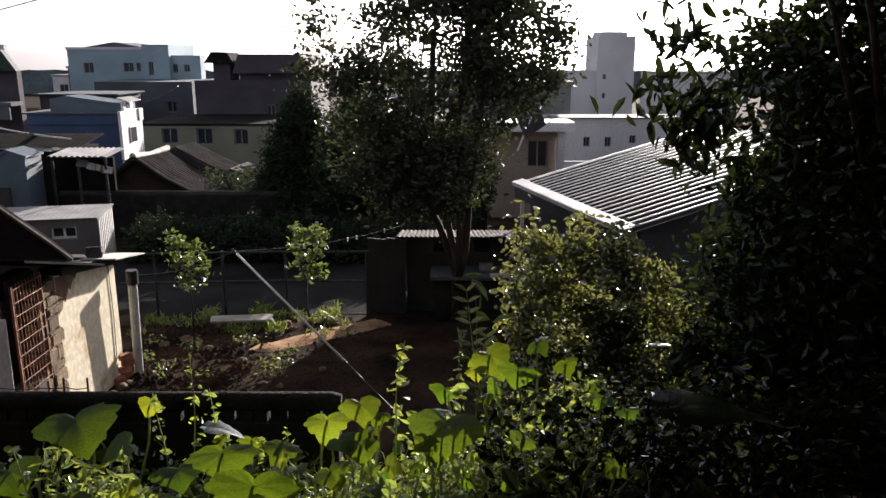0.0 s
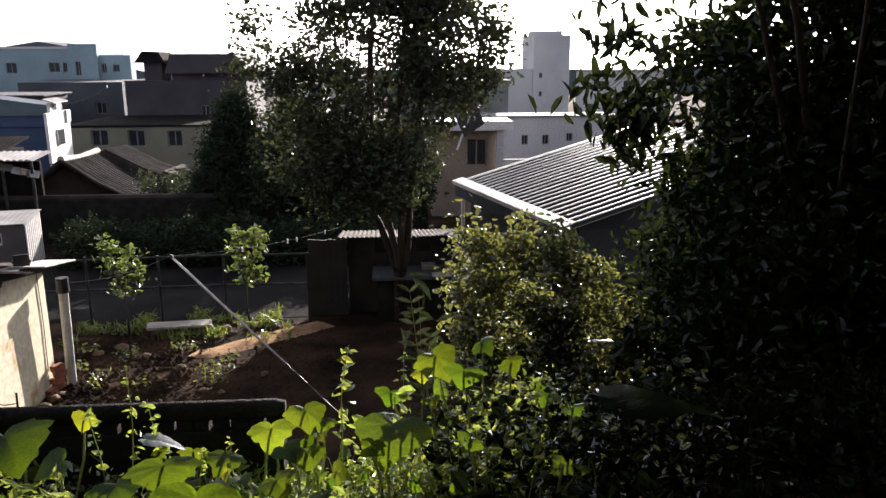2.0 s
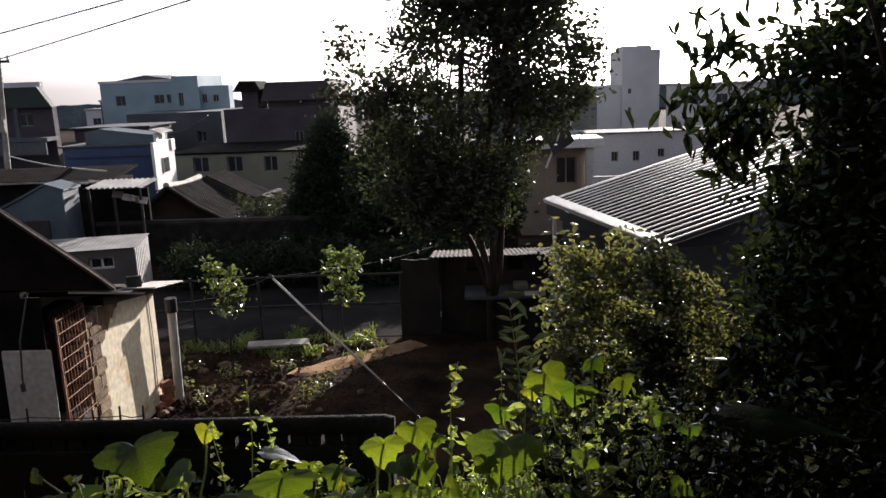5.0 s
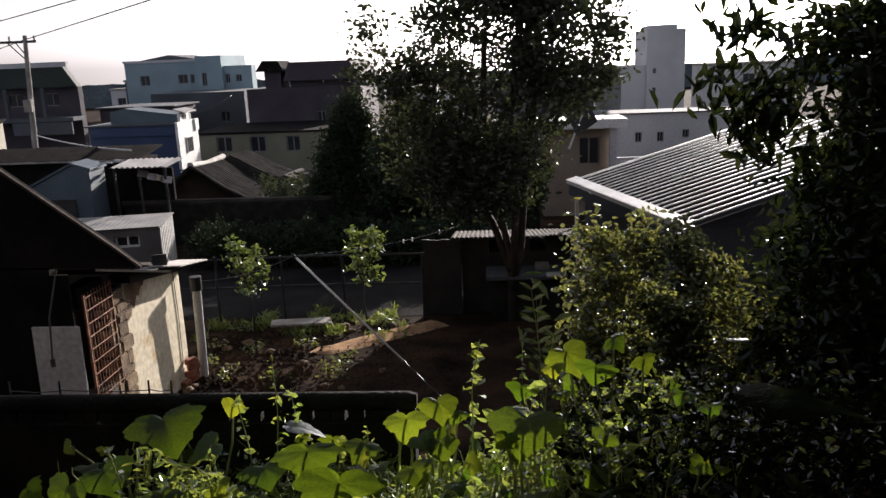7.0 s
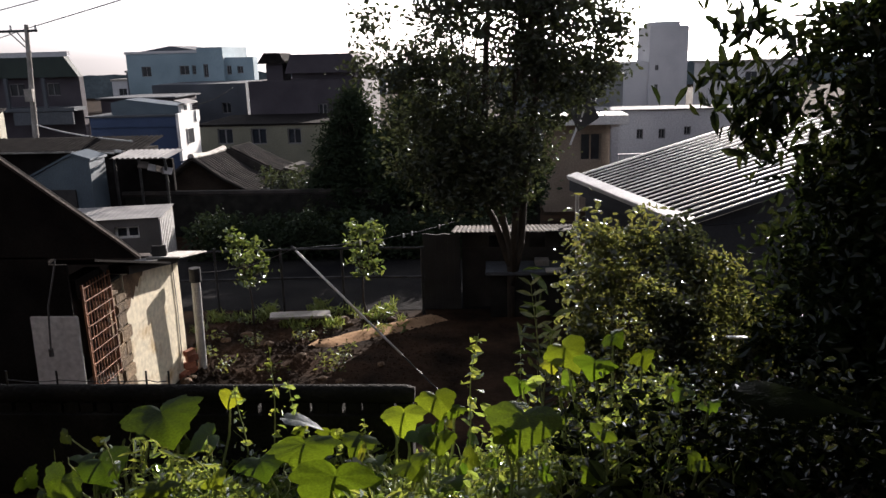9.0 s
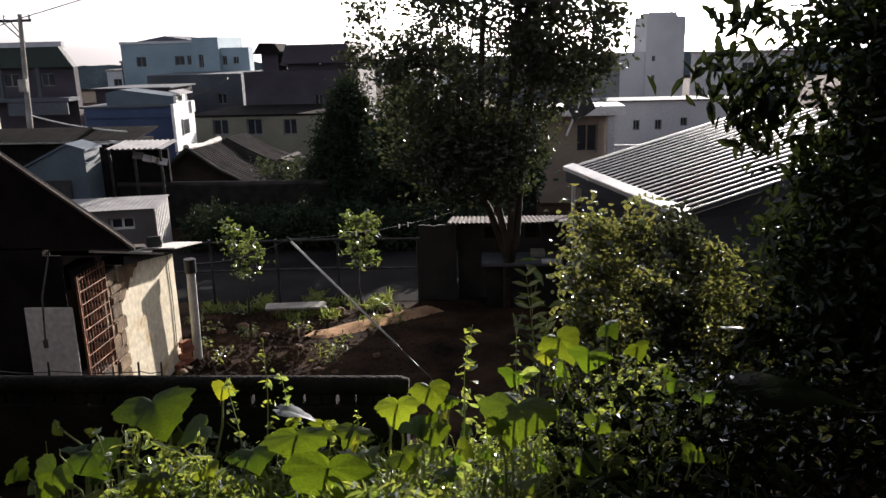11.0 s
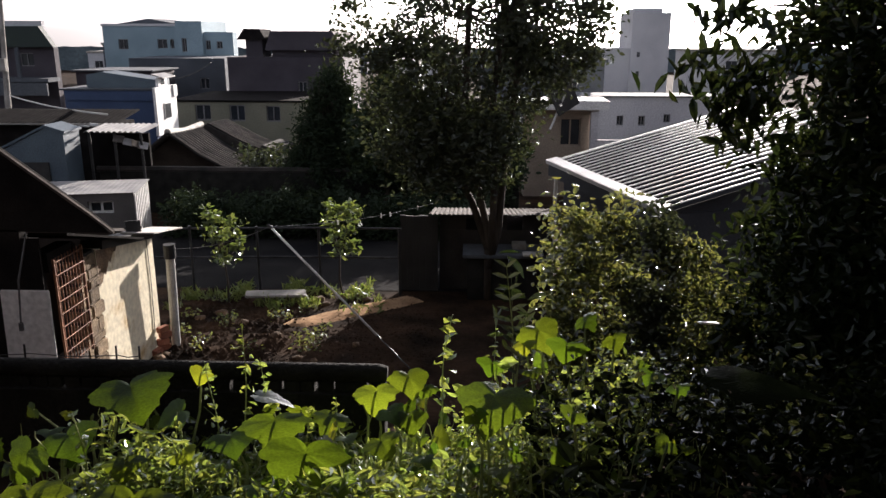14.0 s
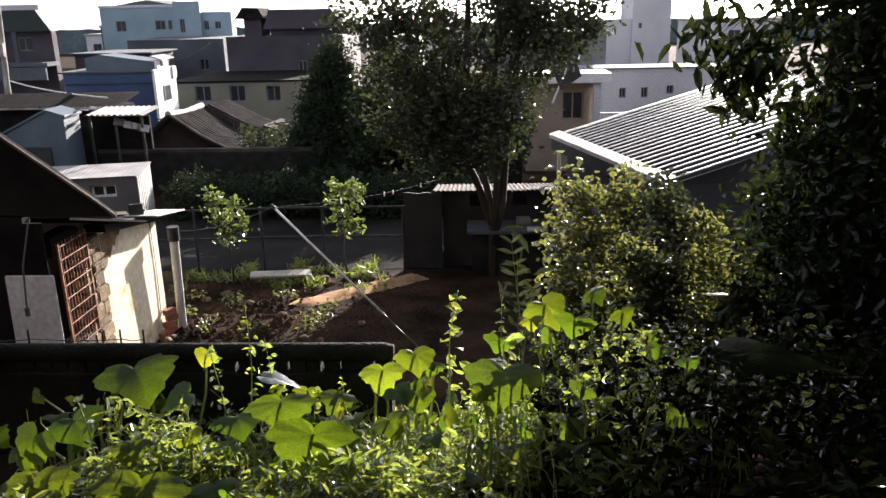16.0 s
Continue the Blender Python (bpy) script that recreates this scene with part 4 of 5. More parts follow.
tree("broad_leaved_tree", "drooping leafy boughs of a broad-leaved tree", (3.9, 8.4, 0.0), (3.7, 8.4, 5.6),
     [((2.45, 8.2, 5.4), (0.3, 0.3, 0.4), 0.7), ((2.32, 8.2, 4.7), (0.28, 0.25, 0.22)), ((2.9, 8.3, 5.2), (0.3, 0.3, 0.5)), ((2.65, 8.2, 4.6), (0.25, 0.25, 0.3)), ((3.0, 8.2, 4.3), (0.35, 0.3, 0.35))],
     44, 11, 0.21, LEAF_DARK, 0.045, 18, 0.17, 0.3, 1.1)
tree("conifer", "dense dark narrow conifer behind the lane", (-5.6, 29.0, -1.6), (-5.6, 29.0, 3.5),
     [((-5.6, 29, -0.2), (1.6, 1.4, 1.6)), ((-5.4, 29, 1.2), (1.2, 1.1, 1.5)), ((-5.2, 29, 2.5), (0.75, 0.7, 1.2)), ((-5.1, 29, 3.5), (0.3, 0.3, 0.55))],
     420, 110, 0.16, LEAF_CONIFER, 0.15, 4, 0.22, 0.3, -0.2, "conifer")
tree("lane_tree", "dark leafy trees grown together beyond the lane", (-2.0, 27.0, -1.3), (-2.0, 27.0, 1.0),
     [((-3.2, 27.0, 1.4), (1.1, 0.9, 1.6)), ((-1.7, 27.0, 1.5), (1.1, 0.9, 1.6)), ((-0.75, 27.0, 1.3), (0.7, 0.8, 1.5)), ((0.8, 27.0, 0.7), (0.9, 0.7, 1.1)), ((-2.9, 27.5, 3.2), (0.6, 0.5, 0.7))],
     400, 46, 0.19, LEAF_CONIFER, 0.12, 44, 0.28, 0.45,
     trunk_pts=[[(0, 0, 0), (0.05, 0, 1.2), (-0.2, 0, 2.6)], [(-1.0, 0, 0), (-1.1, 0, 2.2)]])
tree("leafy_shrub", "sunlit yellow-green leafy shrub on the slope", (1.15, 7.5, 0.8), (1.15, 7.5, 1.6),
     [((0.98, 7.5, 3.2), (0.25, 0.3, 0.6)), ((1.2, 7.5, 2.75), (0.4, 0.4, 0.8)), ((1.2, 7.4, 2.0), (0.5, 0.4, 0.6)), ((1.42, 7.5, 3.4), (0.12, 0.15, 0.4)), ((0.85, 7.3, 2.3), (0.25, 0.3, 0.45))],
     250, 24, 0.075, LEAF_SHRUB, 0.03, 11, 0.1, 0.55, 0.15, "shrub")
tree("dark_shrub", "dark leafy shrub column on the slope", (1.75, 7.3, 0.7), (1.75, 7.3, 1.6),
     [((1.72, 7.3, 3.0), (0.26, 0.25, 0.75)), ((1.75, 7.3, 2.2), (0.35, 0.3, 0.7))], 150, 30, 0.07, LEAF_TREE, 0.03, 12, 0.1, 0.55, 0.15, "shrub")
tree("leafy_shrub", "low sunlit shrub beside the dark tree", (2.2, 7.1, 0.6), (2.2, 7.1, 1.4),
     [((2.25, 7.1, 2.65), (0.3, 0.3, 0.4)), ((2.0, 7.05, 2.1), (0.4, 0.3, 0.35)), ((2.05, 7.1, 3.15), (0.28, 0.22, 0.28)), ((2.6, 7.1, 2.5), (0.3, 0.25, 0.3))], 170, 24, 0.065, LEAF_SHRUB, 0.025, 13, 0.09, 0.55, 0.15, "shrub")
for i, (x, y, h, s) in enumerate(((-5.05, 15.2, 2.1, 21), (-2.75, 15.75, 2.05, 22))):
    z = ground_z(x, y)
    tree("sapling", "young fruit sapling with pale green leaves", (x, y, z), (x - 0.03, y, z + 1.0),
         [((x - 0.25 + 0.1 * i, y, z + 1.75), (0.22, 0.2, 0.4)), ((x + 0.22, y, z + 1.55 + 0.2 * i), (0.2, 0.2, 0.4)), ((x, y, z + 1.2), (0.28, 0.2, 0.4))], 50, 8, 0.13, LEAF_SAP, 0.025, s, 0.09, 0.5, 0.3, "sapling")


# ---- low plants ----
def scatter(name, label, area, n, size, material, seed, category, lift=(0, 0.3), width=0.4, droop=-0.3, keep=None, up=0.5):
    rng = np.random.default_rng(seed)
    p = []
    while len(p) < n:
        x, y = rng.uniform(area[0], area[1]), rng.uniform(area[2], area[3])
        h = rng.uniform(*lift)
        if keep is None or keep(x, y, h):
            p.append((x, y, ground_z(x, y) + h))
    return tagged(part(name, blades(np.array(p), size, 0.5, rng, droop, width, up), material), label, category, kind="stuff")


def lobed_leaf(seed):
    """A pumpkin leaf of unit width: notched base at the stalk, side lobes, pointed tip along -y, face along z, with raised veins."""
    r = random.Random(seed)
    n, rings = 44, 5

    def height(x, y, q, a):
        return (0.2 if seed % 2 else 0.08) * abs(x) - 0.3 * x * x - (0.28 if y < 0 else 0.15) * y * y + 0.03 * q * q * math.sin(3 * a + seed) + 0.006 * q * math.sin(9 * a + 2 * seed)

    v, f = [(0, 0, 0)], []
    for j in range(1, rings + 1):
        q = j / rings
        for k in range(n):
            a = k / n * math.tau
            turn = abs((a + math.pi / 2 + math.pi) % math.tau - math.pi)
            rad = float(np.interp(turn, [0, 0.3, 0.55, 0.85, 1.1, 1.5, 1.9, 2.3, 2.75, math.pi], [0.98, 0.74, 0.6, 0.6, 0.54, 0.62, 0.52, 0.45, 0.34, 0.12]))
            rad *= 1 + (0.05 * r.uniform(-1, 1) + 0.05 * math.sin(11 * a + seed)) * (j == rings)
            x, y = math.cos(a) * rad * q, math.sin(a) * rad * q
            v.append((x, y, height(x, y, q, a)))
    for k in range(n):
        f.append((0, 1 + k, 1 + (k + 1) % n))
    for j in range(rings - 1):
        for k in range(n):
            a, b = 1 + j * n + k, 1 + j * n + (k + 1) % n
            f.append((a, a + n, b + n, b))
    blade = len(f)
    for turn, far in ((0, 0.68), (0.75, 0.42), (-0.75, 0.42), (1.45, 0.48), (-1.45, 0.48)):
        a = -math.pi / 2 + turn
        d, p = (math.cos(a), math.sin(a)), (-math.sin(a), math.cos(a))
        for j in range(7):
            q, w = far * j / 6, 0.0055 * (1 - j / 7)
            for sgn in (-1, 1):
                x, y = d[0] * q + p[0] * w * sgn, d[1] * q + p[1] * w * sgn
                v.append((x, y, height(x, y, j / 6 * 0.85, a) + 0.008))
            if j:
                m = len(v)
                f.append((m - 4, m - 3, m - 1, m - 2))
    return v, f, blade


LEAF_MESHES = []
for sd in range(4):
    lm = bpy.data.meshes.new("leaf")
    lv, lf, blade_faces = lobed_leaf(sd)
    lm.from_pydata(lv, [], lf)
    lm.polygons.foreach_set("use_smooth", [True] * len(lf))
    lm.materials.append(LEAF_VINE)
    lm.materials.append(VEIN)
    lm.polygons.foreach_set("material_index", [0] * blade_faces + [1] * (len(lf) - blade_faces))
    LEAF_MESHES.append(lm)


BACKLIT_MESHES = [lm.copy() for lm in LEAF_MESHES]
for lm in BACKLIT_MESHES:
    lm.materials[0] = lm.materials[1] = LEAF_BACKLIT


def vine(label, root, leaves, seed, small_up=0.0, young=()):
    """Leaves: x, y, z, width, tilt back from upright, sideways turn of the tip; young: those in the backlit colour."""
    r = random.Random(seed)
    t = thing("pumpkin_vine", label, "pumpkin plant", pose(*root))
    nodes = []
    lesser = [(root[0] + r.uniform(-0.42, 0.42), root[1] + r.uniform(-0.45, 0.35), root[2] + r.uniform(0.12, 0.46) + small_up, r.uniform(0.05, 0.11), r.uniform(15, 95), r.uniform(-70, 70)) for _ in range(30)]
    for k, (x, y, z, w, tilt, spin) in enumerate(list(leaves) + lesser):
        lo = new("leaf", (BACKLIT_MESHES if k in young or k % 5 == 4 and k >= len(leaves) else LEAF_MESHES)[(seed + k) % 4])
        lo.parent = t
        p = Vector((x, y, z)) - Vector(root)
        m = Matrix.Translation(p) @ Euler((0, 0, radians(r.uniform(-38, 38)))).to_matrix().to_4x4() @ Euler((radians(90 - tilt + r.uniform(-14, 14)), 0, 0)).to_matrix().to_4x4() @ Euler((0, 0, radians(spin))).to_matrix().to_4x4()
        w *= 0.86
        lo.matrix_basis = m @ Matrix.Diagonal((w * 1.1, w * r.uniform(0.5, 0.7), w, 1))
        node = Vector((p.x * 0.8 + r.uniform(-0.05, 0.05), p.y * 0.8 + 0.03, 0.06 + 0.1 * r.random()))
        nodes.append(node)
        part("leaf_stalk", tubed([node, node.lerp(p, 0.5) + Vector((0.02, 0.03, 0.04)), p], [0.007, 0.006, 0.004], 6), STEM, t)
    nodes.sort(key=lambda q: q.x)
    part("stem", tubed([Vector((0, 0, 0))] + nodes, 0.008, 6), STEM, t)
    for k in range(5):
        o = r.choice(nodes)
        pts = [o + Vector((0.02 * math.cos(i * 0.9) * (1 + i * 0.04) + i * 0.006 * (k - 1), 0.01 * math.sin(i), 0.03 * i)) for i in range(12)]
        part("tendril", tubed(pts, 0.0022, 5), STEM, t)
    return t


vine("pumpkin vine with broad backlit leaves on the terrace edge", (-1.4, 2.75, 3.33),
     [(-1.41, 2.95, 3.85, 0.299, 53, 8), (-1.63, 2.55, 3.77, 0.221, 49, -12), (-1.22, 2.45, 3.8, 0.152, 53, 15), (-1.03, 2.5, 3.81, 0.096, 46, 60), (-1.14, 3.05, 3.88, 0.111, 43, -10), (-1.5, 2.3, 3.75, 0.277, 63, 20), (-1.11, 2.25, 3.77, 0.287, 64, -10), (-1.56, 2.7, 3.76, 0.204, 64, 30), (-1.15, 2.8, 3.82, 0.176, 64, -30)], 1, 0.0, (3, 4))
vine("pumpkin vine with wide drooping backlit leaves", (-0.7, 2.6, 3.33),
     [(-0.74, 2.7, 3.84, 0.25, 58, 6), (-0.58, 2.5, 3.82, 0.3, 44, -18), (-0.9, 2.65, 3.8, 0.186, 64, 20), (-0.44, 2.4, 3.78, 0.13, 57, 25), (-0.56, 2.9, 3.76, 0.152, 64, -20), (-0.88, 2.3, 3.74, 0.151, 61, 10)], 2, 0.0)
vine("pumpkin vine trailing beside the parapet end", (-0.3, 2.95, 3.33),
     [(-0.38, 2.95, 3.85, 0.176, 49, 10), (-0.25, 3, 3.9, 0.168, 64, -5), (-0.31, 2.8, 3.84, 0.124, 61, 15), (-0.18, 3.05, 3.83, 0.11, 53, -15), (-0.32, 2.6, 3.82, 0.137, 57, 30), (-0.23, 2.8, 3.82, 0.136, 63, 0)], 3, 0.0, (0, 1))
vine("pumpkin vine with yellow-green leaves beside dark undergrowth", (0.4, 2.95, 3.33),
     [(0.29, 3.12, 4.07, 0.208, 43, 14), (0.4, 3, 4.05, 0.16, 57, -14), (0.61, 3.1, 4.04, 0.124, 49, 10), (0.23, 3.05, 4.03, 0.095, 53, 30), (0.1, 2.75, 3.94, 0.29, 56, 6), (0.1, 3.1, 3.92, 0.132, 51, -25), (0.5, 3.2, 4.09, 0.135, 61, 30)], 4, 0.2, (0, 3))


def stalk(label, x, y, top, h, lean, seed, material=None, leaf=0.035, name="flowering_weed", width=0.5):
    rng = np.random.default_rng(seed)
    t = thing(name, label, "weed", pose(x - lean, y, top - h))
    pts = [(lean * q ** 1.5 + 0.008 * math.sin(7 * q + seed), 0.005 * math.cos(5 * q), h * q) for q in np.linspace(0, 1, 9)]
    part("stem", tubed(pts, [0.0045 - 0.003 * q for q in np.linspace(0, 1, 9)], 6), STEM, t)
    c = []
    for k in range(26):
        q = 0.25 + 0.75 * k / 26
        i = min(7, int(q * 8))
        p = np.array(pts[i]) * (1 - (q * 8 - i)) + np.array(pts[i + 1]) * (q * 8 - i)
        c.append(p + rng.normal(size=3) * (0.022 * (1.15 - q) + 0.006 + max(0, leaf - 0.05) * 0.55))
    part("foliage", blades(np.array(c), leaf, 0.5, rng, 0.1, width), material or LEAF_WEED, t)
    return t


for k, (x, y, top, h, lean) in enumerate(((-0.9, 2.9, 4.16, 0.65, 0.02), (-1.08, 2.95, 3.97, 0.5, -0.03), (-0.87, 3.0, 3.97, 0.45, -0.06), (-0.08, 3.2, 4.1, 0.6, 0.05), (-0.66, 2.9, 3.8, 0.4, 0.0),
                                          (-0.55, 2.95, 3.82, 0.42, 0.02), (-1.47, 2.6, 3.91, 0.5, -0.04), (-1.11, 2.7, 3.87, 0.45, 0.05), (-0.74, 2.8, 3.84, 0.4, 0.03), (0.15, 3.0, 3.98, 0.5, 0.03))):
    stalk("slender pale green weed stalk with small buds", x, y, top, h, lean, 60 + k, None, 0.06 if k in (3, 9) else 0.035)
def pinnate(label, x, y, z0, h, lean, size, seed):
    """A weed with pairs of long leaves up one stem."""
    r = random.Random(seed)
    t = thing("tall_weed", label, "weed", pose(x, y, z0))
    part("stem", tubed([(0, 0, 0), (lean * 0.4, 0, h * 0.55), (lean, 0, h)], [0.008, 0.006, 0.002], 6), STEM, t)
    v, f = [], []
    for k in range(11):
        q = 0.25 + 0.75 * k / 10
        o = Vector((lean * q ** 1.3, 0, h * q))
        for sgn in (-1, 1):
            L = size * (1.1 - 0.5 * abs(q - 0.6)) * r.uniform(0.8, 1.1)
            d = Vector((sgn * r.uniform(0.7, 0.95), r.uniform(-0.4, 0.4), r.uniform(0.15, 0.75))).normalized()
            s_ = d.cross(Vector((0.2 * sgn, -0.6, 0.8))).normalized()
            n_ = s_.cross(d)
            i0 = len(v)
            for a, w, b in ((0, 0.02, 0), (0.25, 0.13, 0.02), (0.6, 0.14, 0.03), (1.0, 0.0, -0.08)):
                v += [tuple(o + d * a * L + s_ * w * L + n_ * (b + 0.03) * L), tuple(o + d * a * L + n_ * b * L), tuple(o + d * a * L - s_ * w * L + n_ * (b + 0.03) * L)]
            for a in range(3):
                c = i0 + a * 3
                f += [(c, c + 1, c + 4, c + 3), (c + 1, c + 2, c + 5, c + 4)]
    part("foliage", (v, f), LEAF_TREE, t, smooth=True)


pinnate("tall weed with paired long dark leaves on the slope", 0.36, 5.5, 2.5, 1.12, -0.1, 0.13, 5)
pinnate("tall weed with paired long dark leaves on the slope", 0.3, 5.0, 2.6, 0.85, 0.08, 0.1, 6)
stalk("upright broad-leaved weed on the shaded slope", 0.45, 8.6, 2.62, 1.4, -0.05, 90, LEAF_DARK, 0.24, "tall_weed", 0.32)
stalk("upright broad-leaved weed on the shaded slope", 0.25, 7.2, 2.5, 1.2, 0.05, 91, LEAF_SAP, 0.1, "tall_weed", 0.4)


def edge(x, y, h):
    if y < 2.35 + 0.3 * noise.noise((x * 2.5, 3, 1)) or x < -1.62 + 0.3 * noise.noise((y * 3, 7, 2)):
        return False
    if x > -0.1 and y < 2.85 and noise.noise((x * 5, y * 5, 13)) < 0.25:
        return False
    return h < 0.25 + 0.26 * noise.noise((x * 2.2, y * 2.2, 5)) + (0.12 if x > -0.1 else 0.0) + 0.12 * noise.noise((x * 7, y * 7, 2))


# Flat leaves painted pale for the sky sheen on them, not withered.
for x, y, z, w, rx, rz in ((-0.85, 2.95, 3.82, 0.17, 84, 80), (-0.53, 2.60, 3.81, 0.1, 50, 40)):
    pv = LEAF_MESHES[1].copy()
    pv.materials[0] = SHEENLEAF
    pl_ = tagged(new("pale_leaf", pv), "flat leaf among the weeds, painted pale for its sky sheen", "leaf", "withered leaves")
    pl_.matrix_world = pose(x, y, z, 90 - rx, 0, rz) @ Matrix.Diagonal((w * 0.5, w * 0.85, w * 0.6, 1))
# Leaf given the shade-dark colour of the undergrowth.
bl = tagged(new("broad_leaf", LEAF_MESHES[2].copy()), "broad leaf painted near black for shade, over the undergrowth", "leaf")
bl.data.materials[0] = bl.data.materials[1] = LEAF_SHADED
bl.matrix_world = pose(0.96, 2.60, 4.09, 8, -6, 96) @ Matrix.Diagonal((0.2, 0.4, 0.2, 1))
scatter("weeds", "tangled sunlit weeds on the terrace edge", (-1.9, 0.6, 1.95, 3.24), 10000, 0.04, LEAF_WEED, 31, "weeds", (0.0, 0.6), 0.5, 0.1, edge)
scatter("narrow_weeds", "narrow pale green weeds at the terrace edge", (-1.6, -0.1, 1.95, 2.8), 2300, 0.055, LEAF_WEED, 38, "weeds", (0.12, 0.5), 0.24, 0.05, lambda x, y, h: y > 2.2 + 0.45 * noise.noise((x * 2.3, 3, 6)) and x > -1.45 + 0.35 * noise.noise((y * 3, 8, 2)) and h < 0.34 + 0.3 * noise.noise((x * 3.2, y * 3.2, 11)))
scatter("small_weeds", "fine yellow-green creeping weeds", (-0.4, 0.9, 2.9, 4.2), 3400, 0.03, LEAF_WEED, 37, "weeds", (0.05, 0.65), 0.6, 0.0, lambda x, y, h: h < 0.25 + 0.5 * max(0, x) + 0.2 * noise.noise((x * 3, y * 3, 8)))
scatter("dark_undergrowth", "dense undergrowth on the slope, shade painted into its leaves", (0.25, 4.6, 1.2, 6.5), 30000, 0.06, LEAF_SHADED, 32, "undergrowth", (0.0, 0.9), 0.5, 0.1, lambda x, y, h: y > 1.6 + 0.7 * noise.noise((x * 1.3, 5, 4)) and x < 4.2 + 0.6 * noise.noise((y, 2, 8)) and h < 0.3 + 0.5 * abs(noise.noise((x * 1.5, y * 1.5, 9))) + 0.1 * min(x, 2))
scatter("slope_weeds", "thin glossy weeds catching light on the slope", (0.3, 1.5, 2.5, 3.8), 1100, 0.035, LEAF_GLINT, 43, "weeds", (0.3, 0.95), 0.45, 0.1, lambda x, y, h: h < 0.6 + 0.35 * noise.noise((x * 3, y * 3, 6)))
scatter("hedge", "dark overgrown hedge beyond the lane", (-9.5, 0.5, 22.5, 25.1), 17000, 0.14, LEAF_CONIFER, 33, "hedge", (0, 1.9), 0.5, 0.1, lambda x, y, h: h < 1.15 + 0.6 * noise.noise((x * 0.8, y, 2)) + 0.55 * noise.noise((x * 2.6, y * 2.6, 7)))
scatter("grass", "grass tufts along the fence", (-6.2, -1.8, 14.6, 16.8), 1000, 0.2, GRASS, 34, "grass", (0.0, 0.16), 0.07, -1.2, lambda x, y, h: noise.noise((x * 1.9, y * 1.9, 1)) > 0.2)
scatter("yard_weeds", "small weeds dotted over bare yard soil", (-5.6, -2.2, 12.2, 15.6), 700, 0.07, LEAF_SHRUB, 35, "weeds", (0.0, 0.16), 0.5, 0.0, lambda x, y, h: noise.noise((x * 1.6, y * 1.6, 4)) > 0.22)
cv, cf = [], []
cr = random.Random(41)
for k in range(2600):
    x, y = cr.uniform(-5.8, -0.6), cr.uniform(11.4, 16.1)
    r = cr.uniform(0.015, 0.06) * (1.3 if x < -3.3 else 0.7)
    z, o = ground_z(x, y), len(cv)
    a = cr.uniform(0, 1.5)
    cv += [(x + r * math.cos(a + q * 1.571) * cr.uniform(0.7, 1.3), y + r * math.sin(a + q * 1.571) * cr.uniform(0.7, 1.3), z - 0.005) for q in range(4)] + [(x + cr.uniform(-0.3, 0.3) * r, y, z + r * cr.uniform(0.6, 1.2))]
    cf += [(o, o + 1, o + 4), (o + 1, o + 2, o + 4), (o + 2, o + 3, o + 4), (o + 3, o, o + 4)]
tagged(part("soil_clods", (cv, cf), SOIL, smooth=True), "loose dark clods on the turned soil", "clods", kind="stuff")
scatter("far_trees", "dark far trees between the houses", (-8.5, 1.5, 37, 42), 6000, 0.4, LEAF_CONIFER, 39, "trees", (0, 4.2), 0.5, 0.2, lambda x, y, h: h < 3.2 + 1.2 * noise.noise((x * 0.5, y * 0.3, 2)))
scatter("roadside_bush", "small leafy bushes beside the cream house", (-9.6, -6.6, 30.5, 33), 2600, 0.16, LEAF_TREE, 40, "bush", (0, 3.0), 0.5, 0.2, lambda x, y, h: h < 2.2 + 0.8 * noise.noise((x, y, 5)))
stems = bmesh.new()
sr = random.Random(77)
for k in range(260):
    x, y = sr.uniform(-1.9, 1.0), sr.uniform(2.3, 3.2)
    h, lx, ly = sr.uniform(0.2, 0.5) + (0.2 if x > 0 else 0), sr.uniform(-0.15, 0.15), sr.uniform(-0.08, 0.08)
    z = ground_z(x, y)
    tube(stems, [(x + lx * q * q, y + ly * q, z + h * (q - 0.25 * q ** 4)) for q in (0, 0.25, 0.5, 0.75, 1)], [0.003, 0.0028, 0.0024, 0.002, 0.0012], 4, False)
tagged(part("weed_stems", stems, STEM), "thin tangled weed stems on the terrace edge", "weeds", kind="stuff")


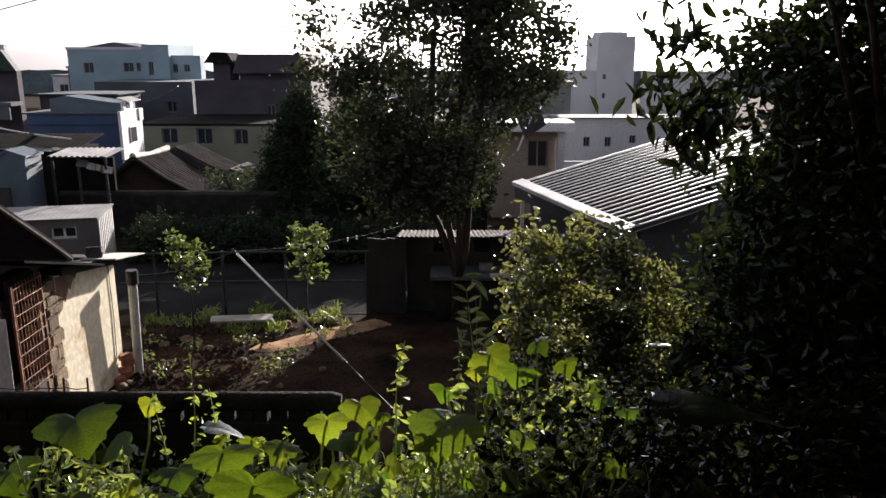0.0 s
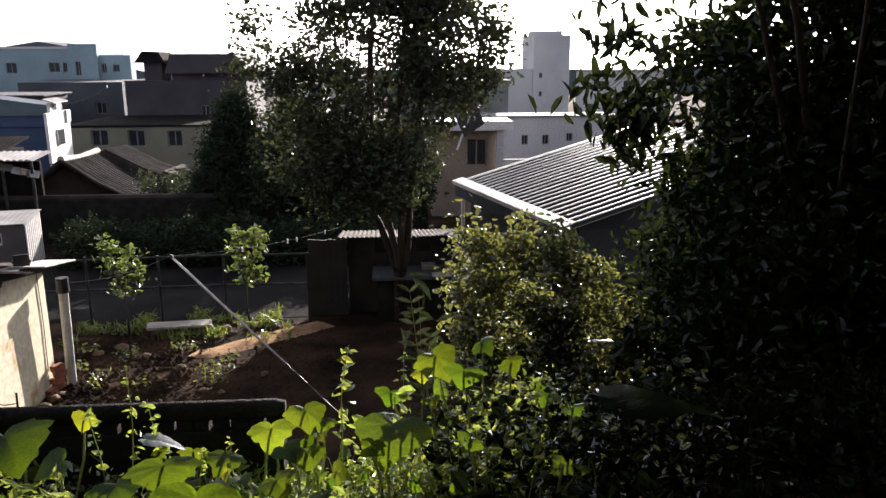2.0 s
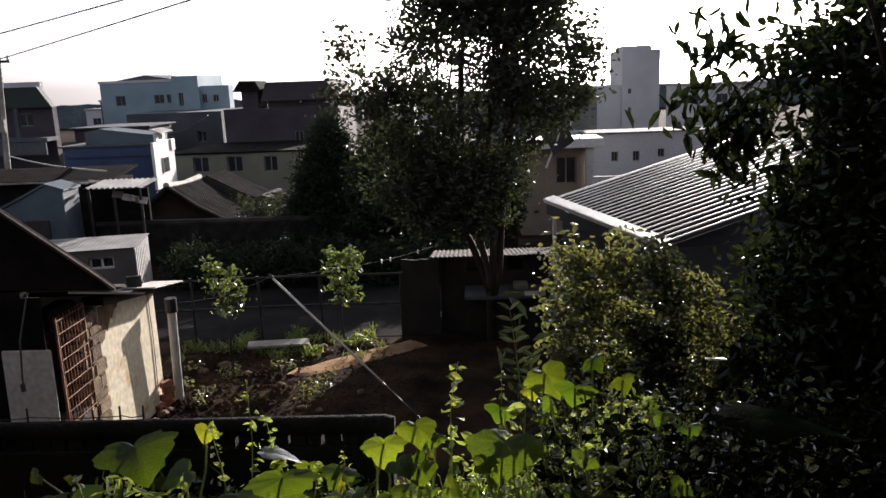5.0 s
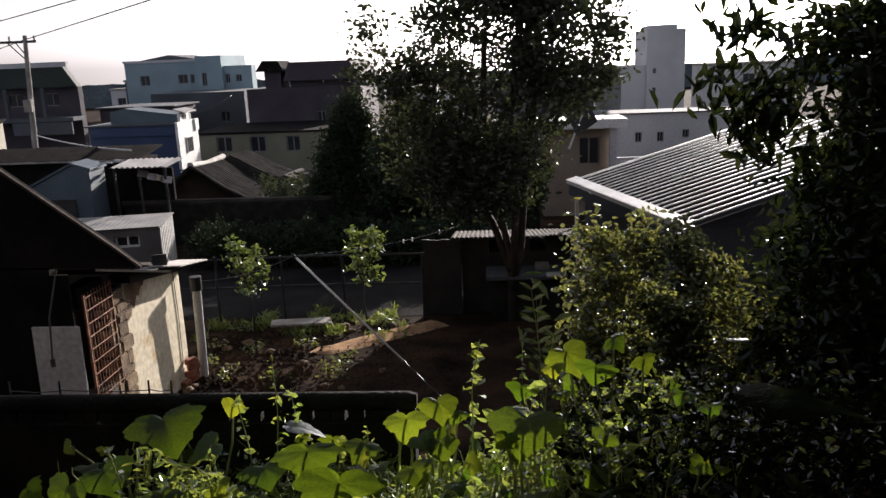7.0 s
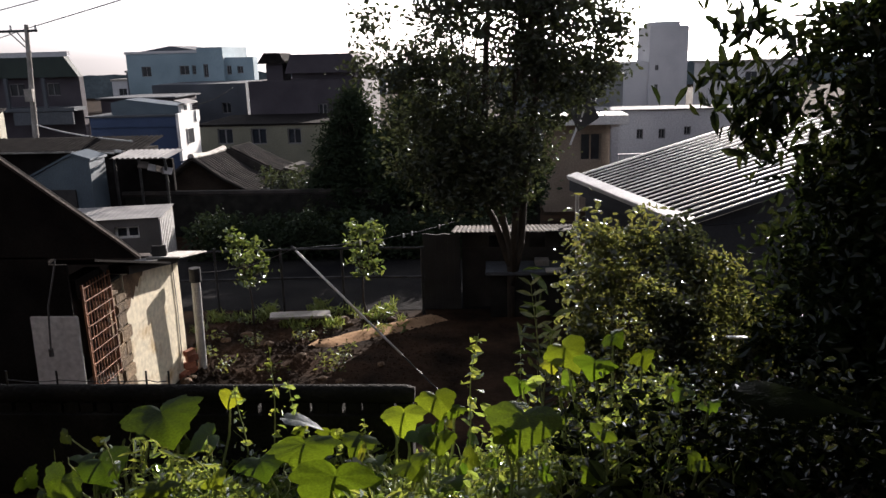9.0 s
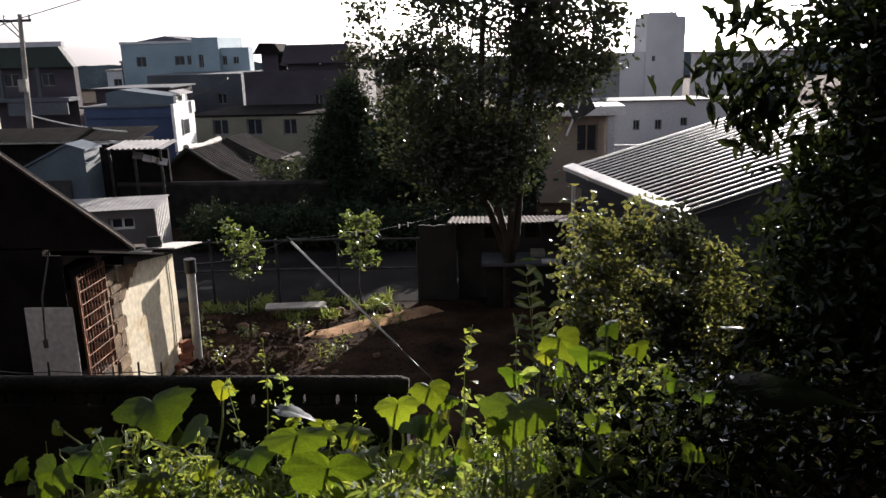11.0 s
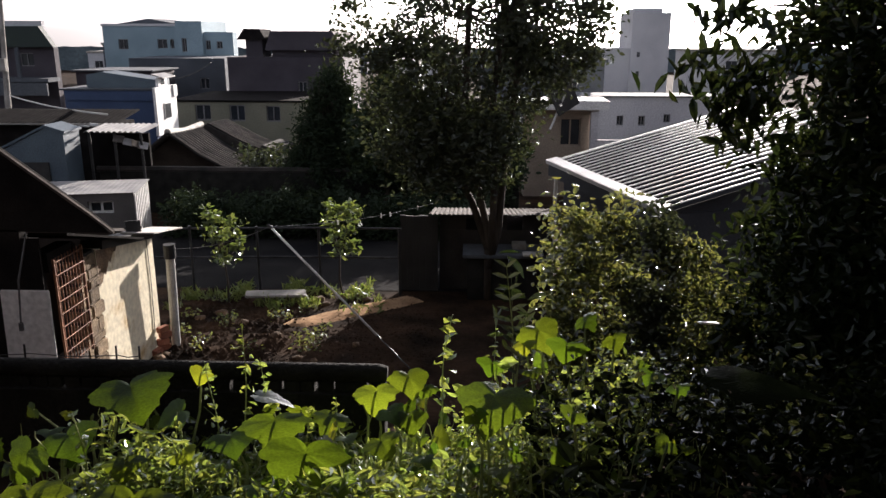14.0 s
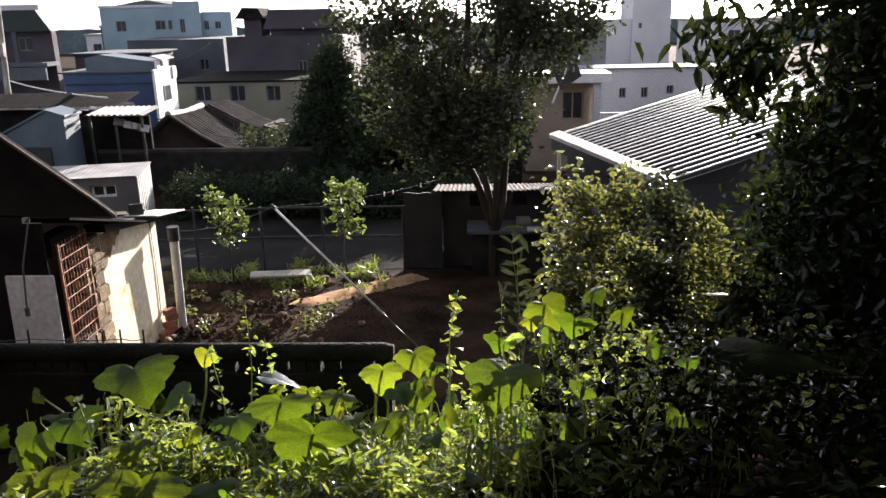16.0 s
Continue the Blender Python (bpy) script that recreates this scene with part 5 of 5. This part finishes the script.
# White chip added to paint the sun glint of a leaf.
scrap = tagged(part("glint_chip", boxed(-0.05, 0.05, -0.02, 0.02, -0.004, 0.004, bevel=0.002), WHITE), "white chip standing for a sun glint on a leaf", "scrap")
scrap.matrix_world = pose(1.15, 3.6, 3.93, -8, 6, 15)
wf = thing("wire_fence", "low rusty wire on short stakes above the parapet", "fence", pose(0, 3.36, 3.785))
stakes = (-2.35, -2.1, -1.66, -1.55)
for x in stakes:
    part("stake", tubed([(x, 0, -0.03), (x + 0.004, 0, 0.075)], 0.005, 6), DARKSTEEL, wf)
for x0, x1 in zip(stakes, stakes[1:]):
    part("wire", tubed([(x0, 0, 0.03), ((x0 + x1) / 2, 0, 0.018), (x1, 0, 0.025)], 0.0025, 5), DARKSTEEL, wf)


def rock(x, y, r, seed, flat=0.6, mat=None, label="rough pale stone lying on the yard soil"):
    bm = bmesh.new()
    bmesh.ops.create_icosphere(bm, subdivisions=2, radius=r)
    for v in bm.verts:
        k = 1 + 0.35 * noise.noise(v.co / r * 1.3 + Vector((seed, 0, 0)))
        v.co = Vector((v.co.x * k * 1.3, v.co.y * k, v.co.z * k * flat))
    o = tagged(part("stone", bm, mat or BAREWALL), label, "stone", "stones in the yard")
    o.matrix_world = pose(x, y, ground_z(x, y) + r * flat * 0.45, 0, 0, seed * 40)


for k, (x, y, r) in enumerate(((-4.9, 14.3, 0.11), (-5.25, 14.0, 0.09), (-3.2, 15.4, 0.12), (-2.65, 15.6, 0.14), (-2.4, 15.7, 0.1), (-2.2, 15.5, 0.08), (-3.5, 13.0, 0.09), (-2.0, 12.6, 0.07), (-4.3, 13.7, 0.1), (-3.0, 15.1, 0.08), (-2.9, 12.0, 0.07), (-2.6, 11.9, 0.06), (-5.2, 11.9, 0.1), (-5.22, 11.6, 0.09), (-5.24, 11.3, 0.07), (-5.15, 12.05, 0.07))):
    rock(x, y, r, k)
sl = tagged(part("stone_slab", boxed(-0.62, 0.62, -0.2, 0.2, 0, 0.05, bevel=0.02), CONCRETE), "long pale stone slab edging the planting bed", "slab", "stones in the yard")
sl.matrix_world = pose(-4.05, 15.2, 0.02, 0, 2, 12)
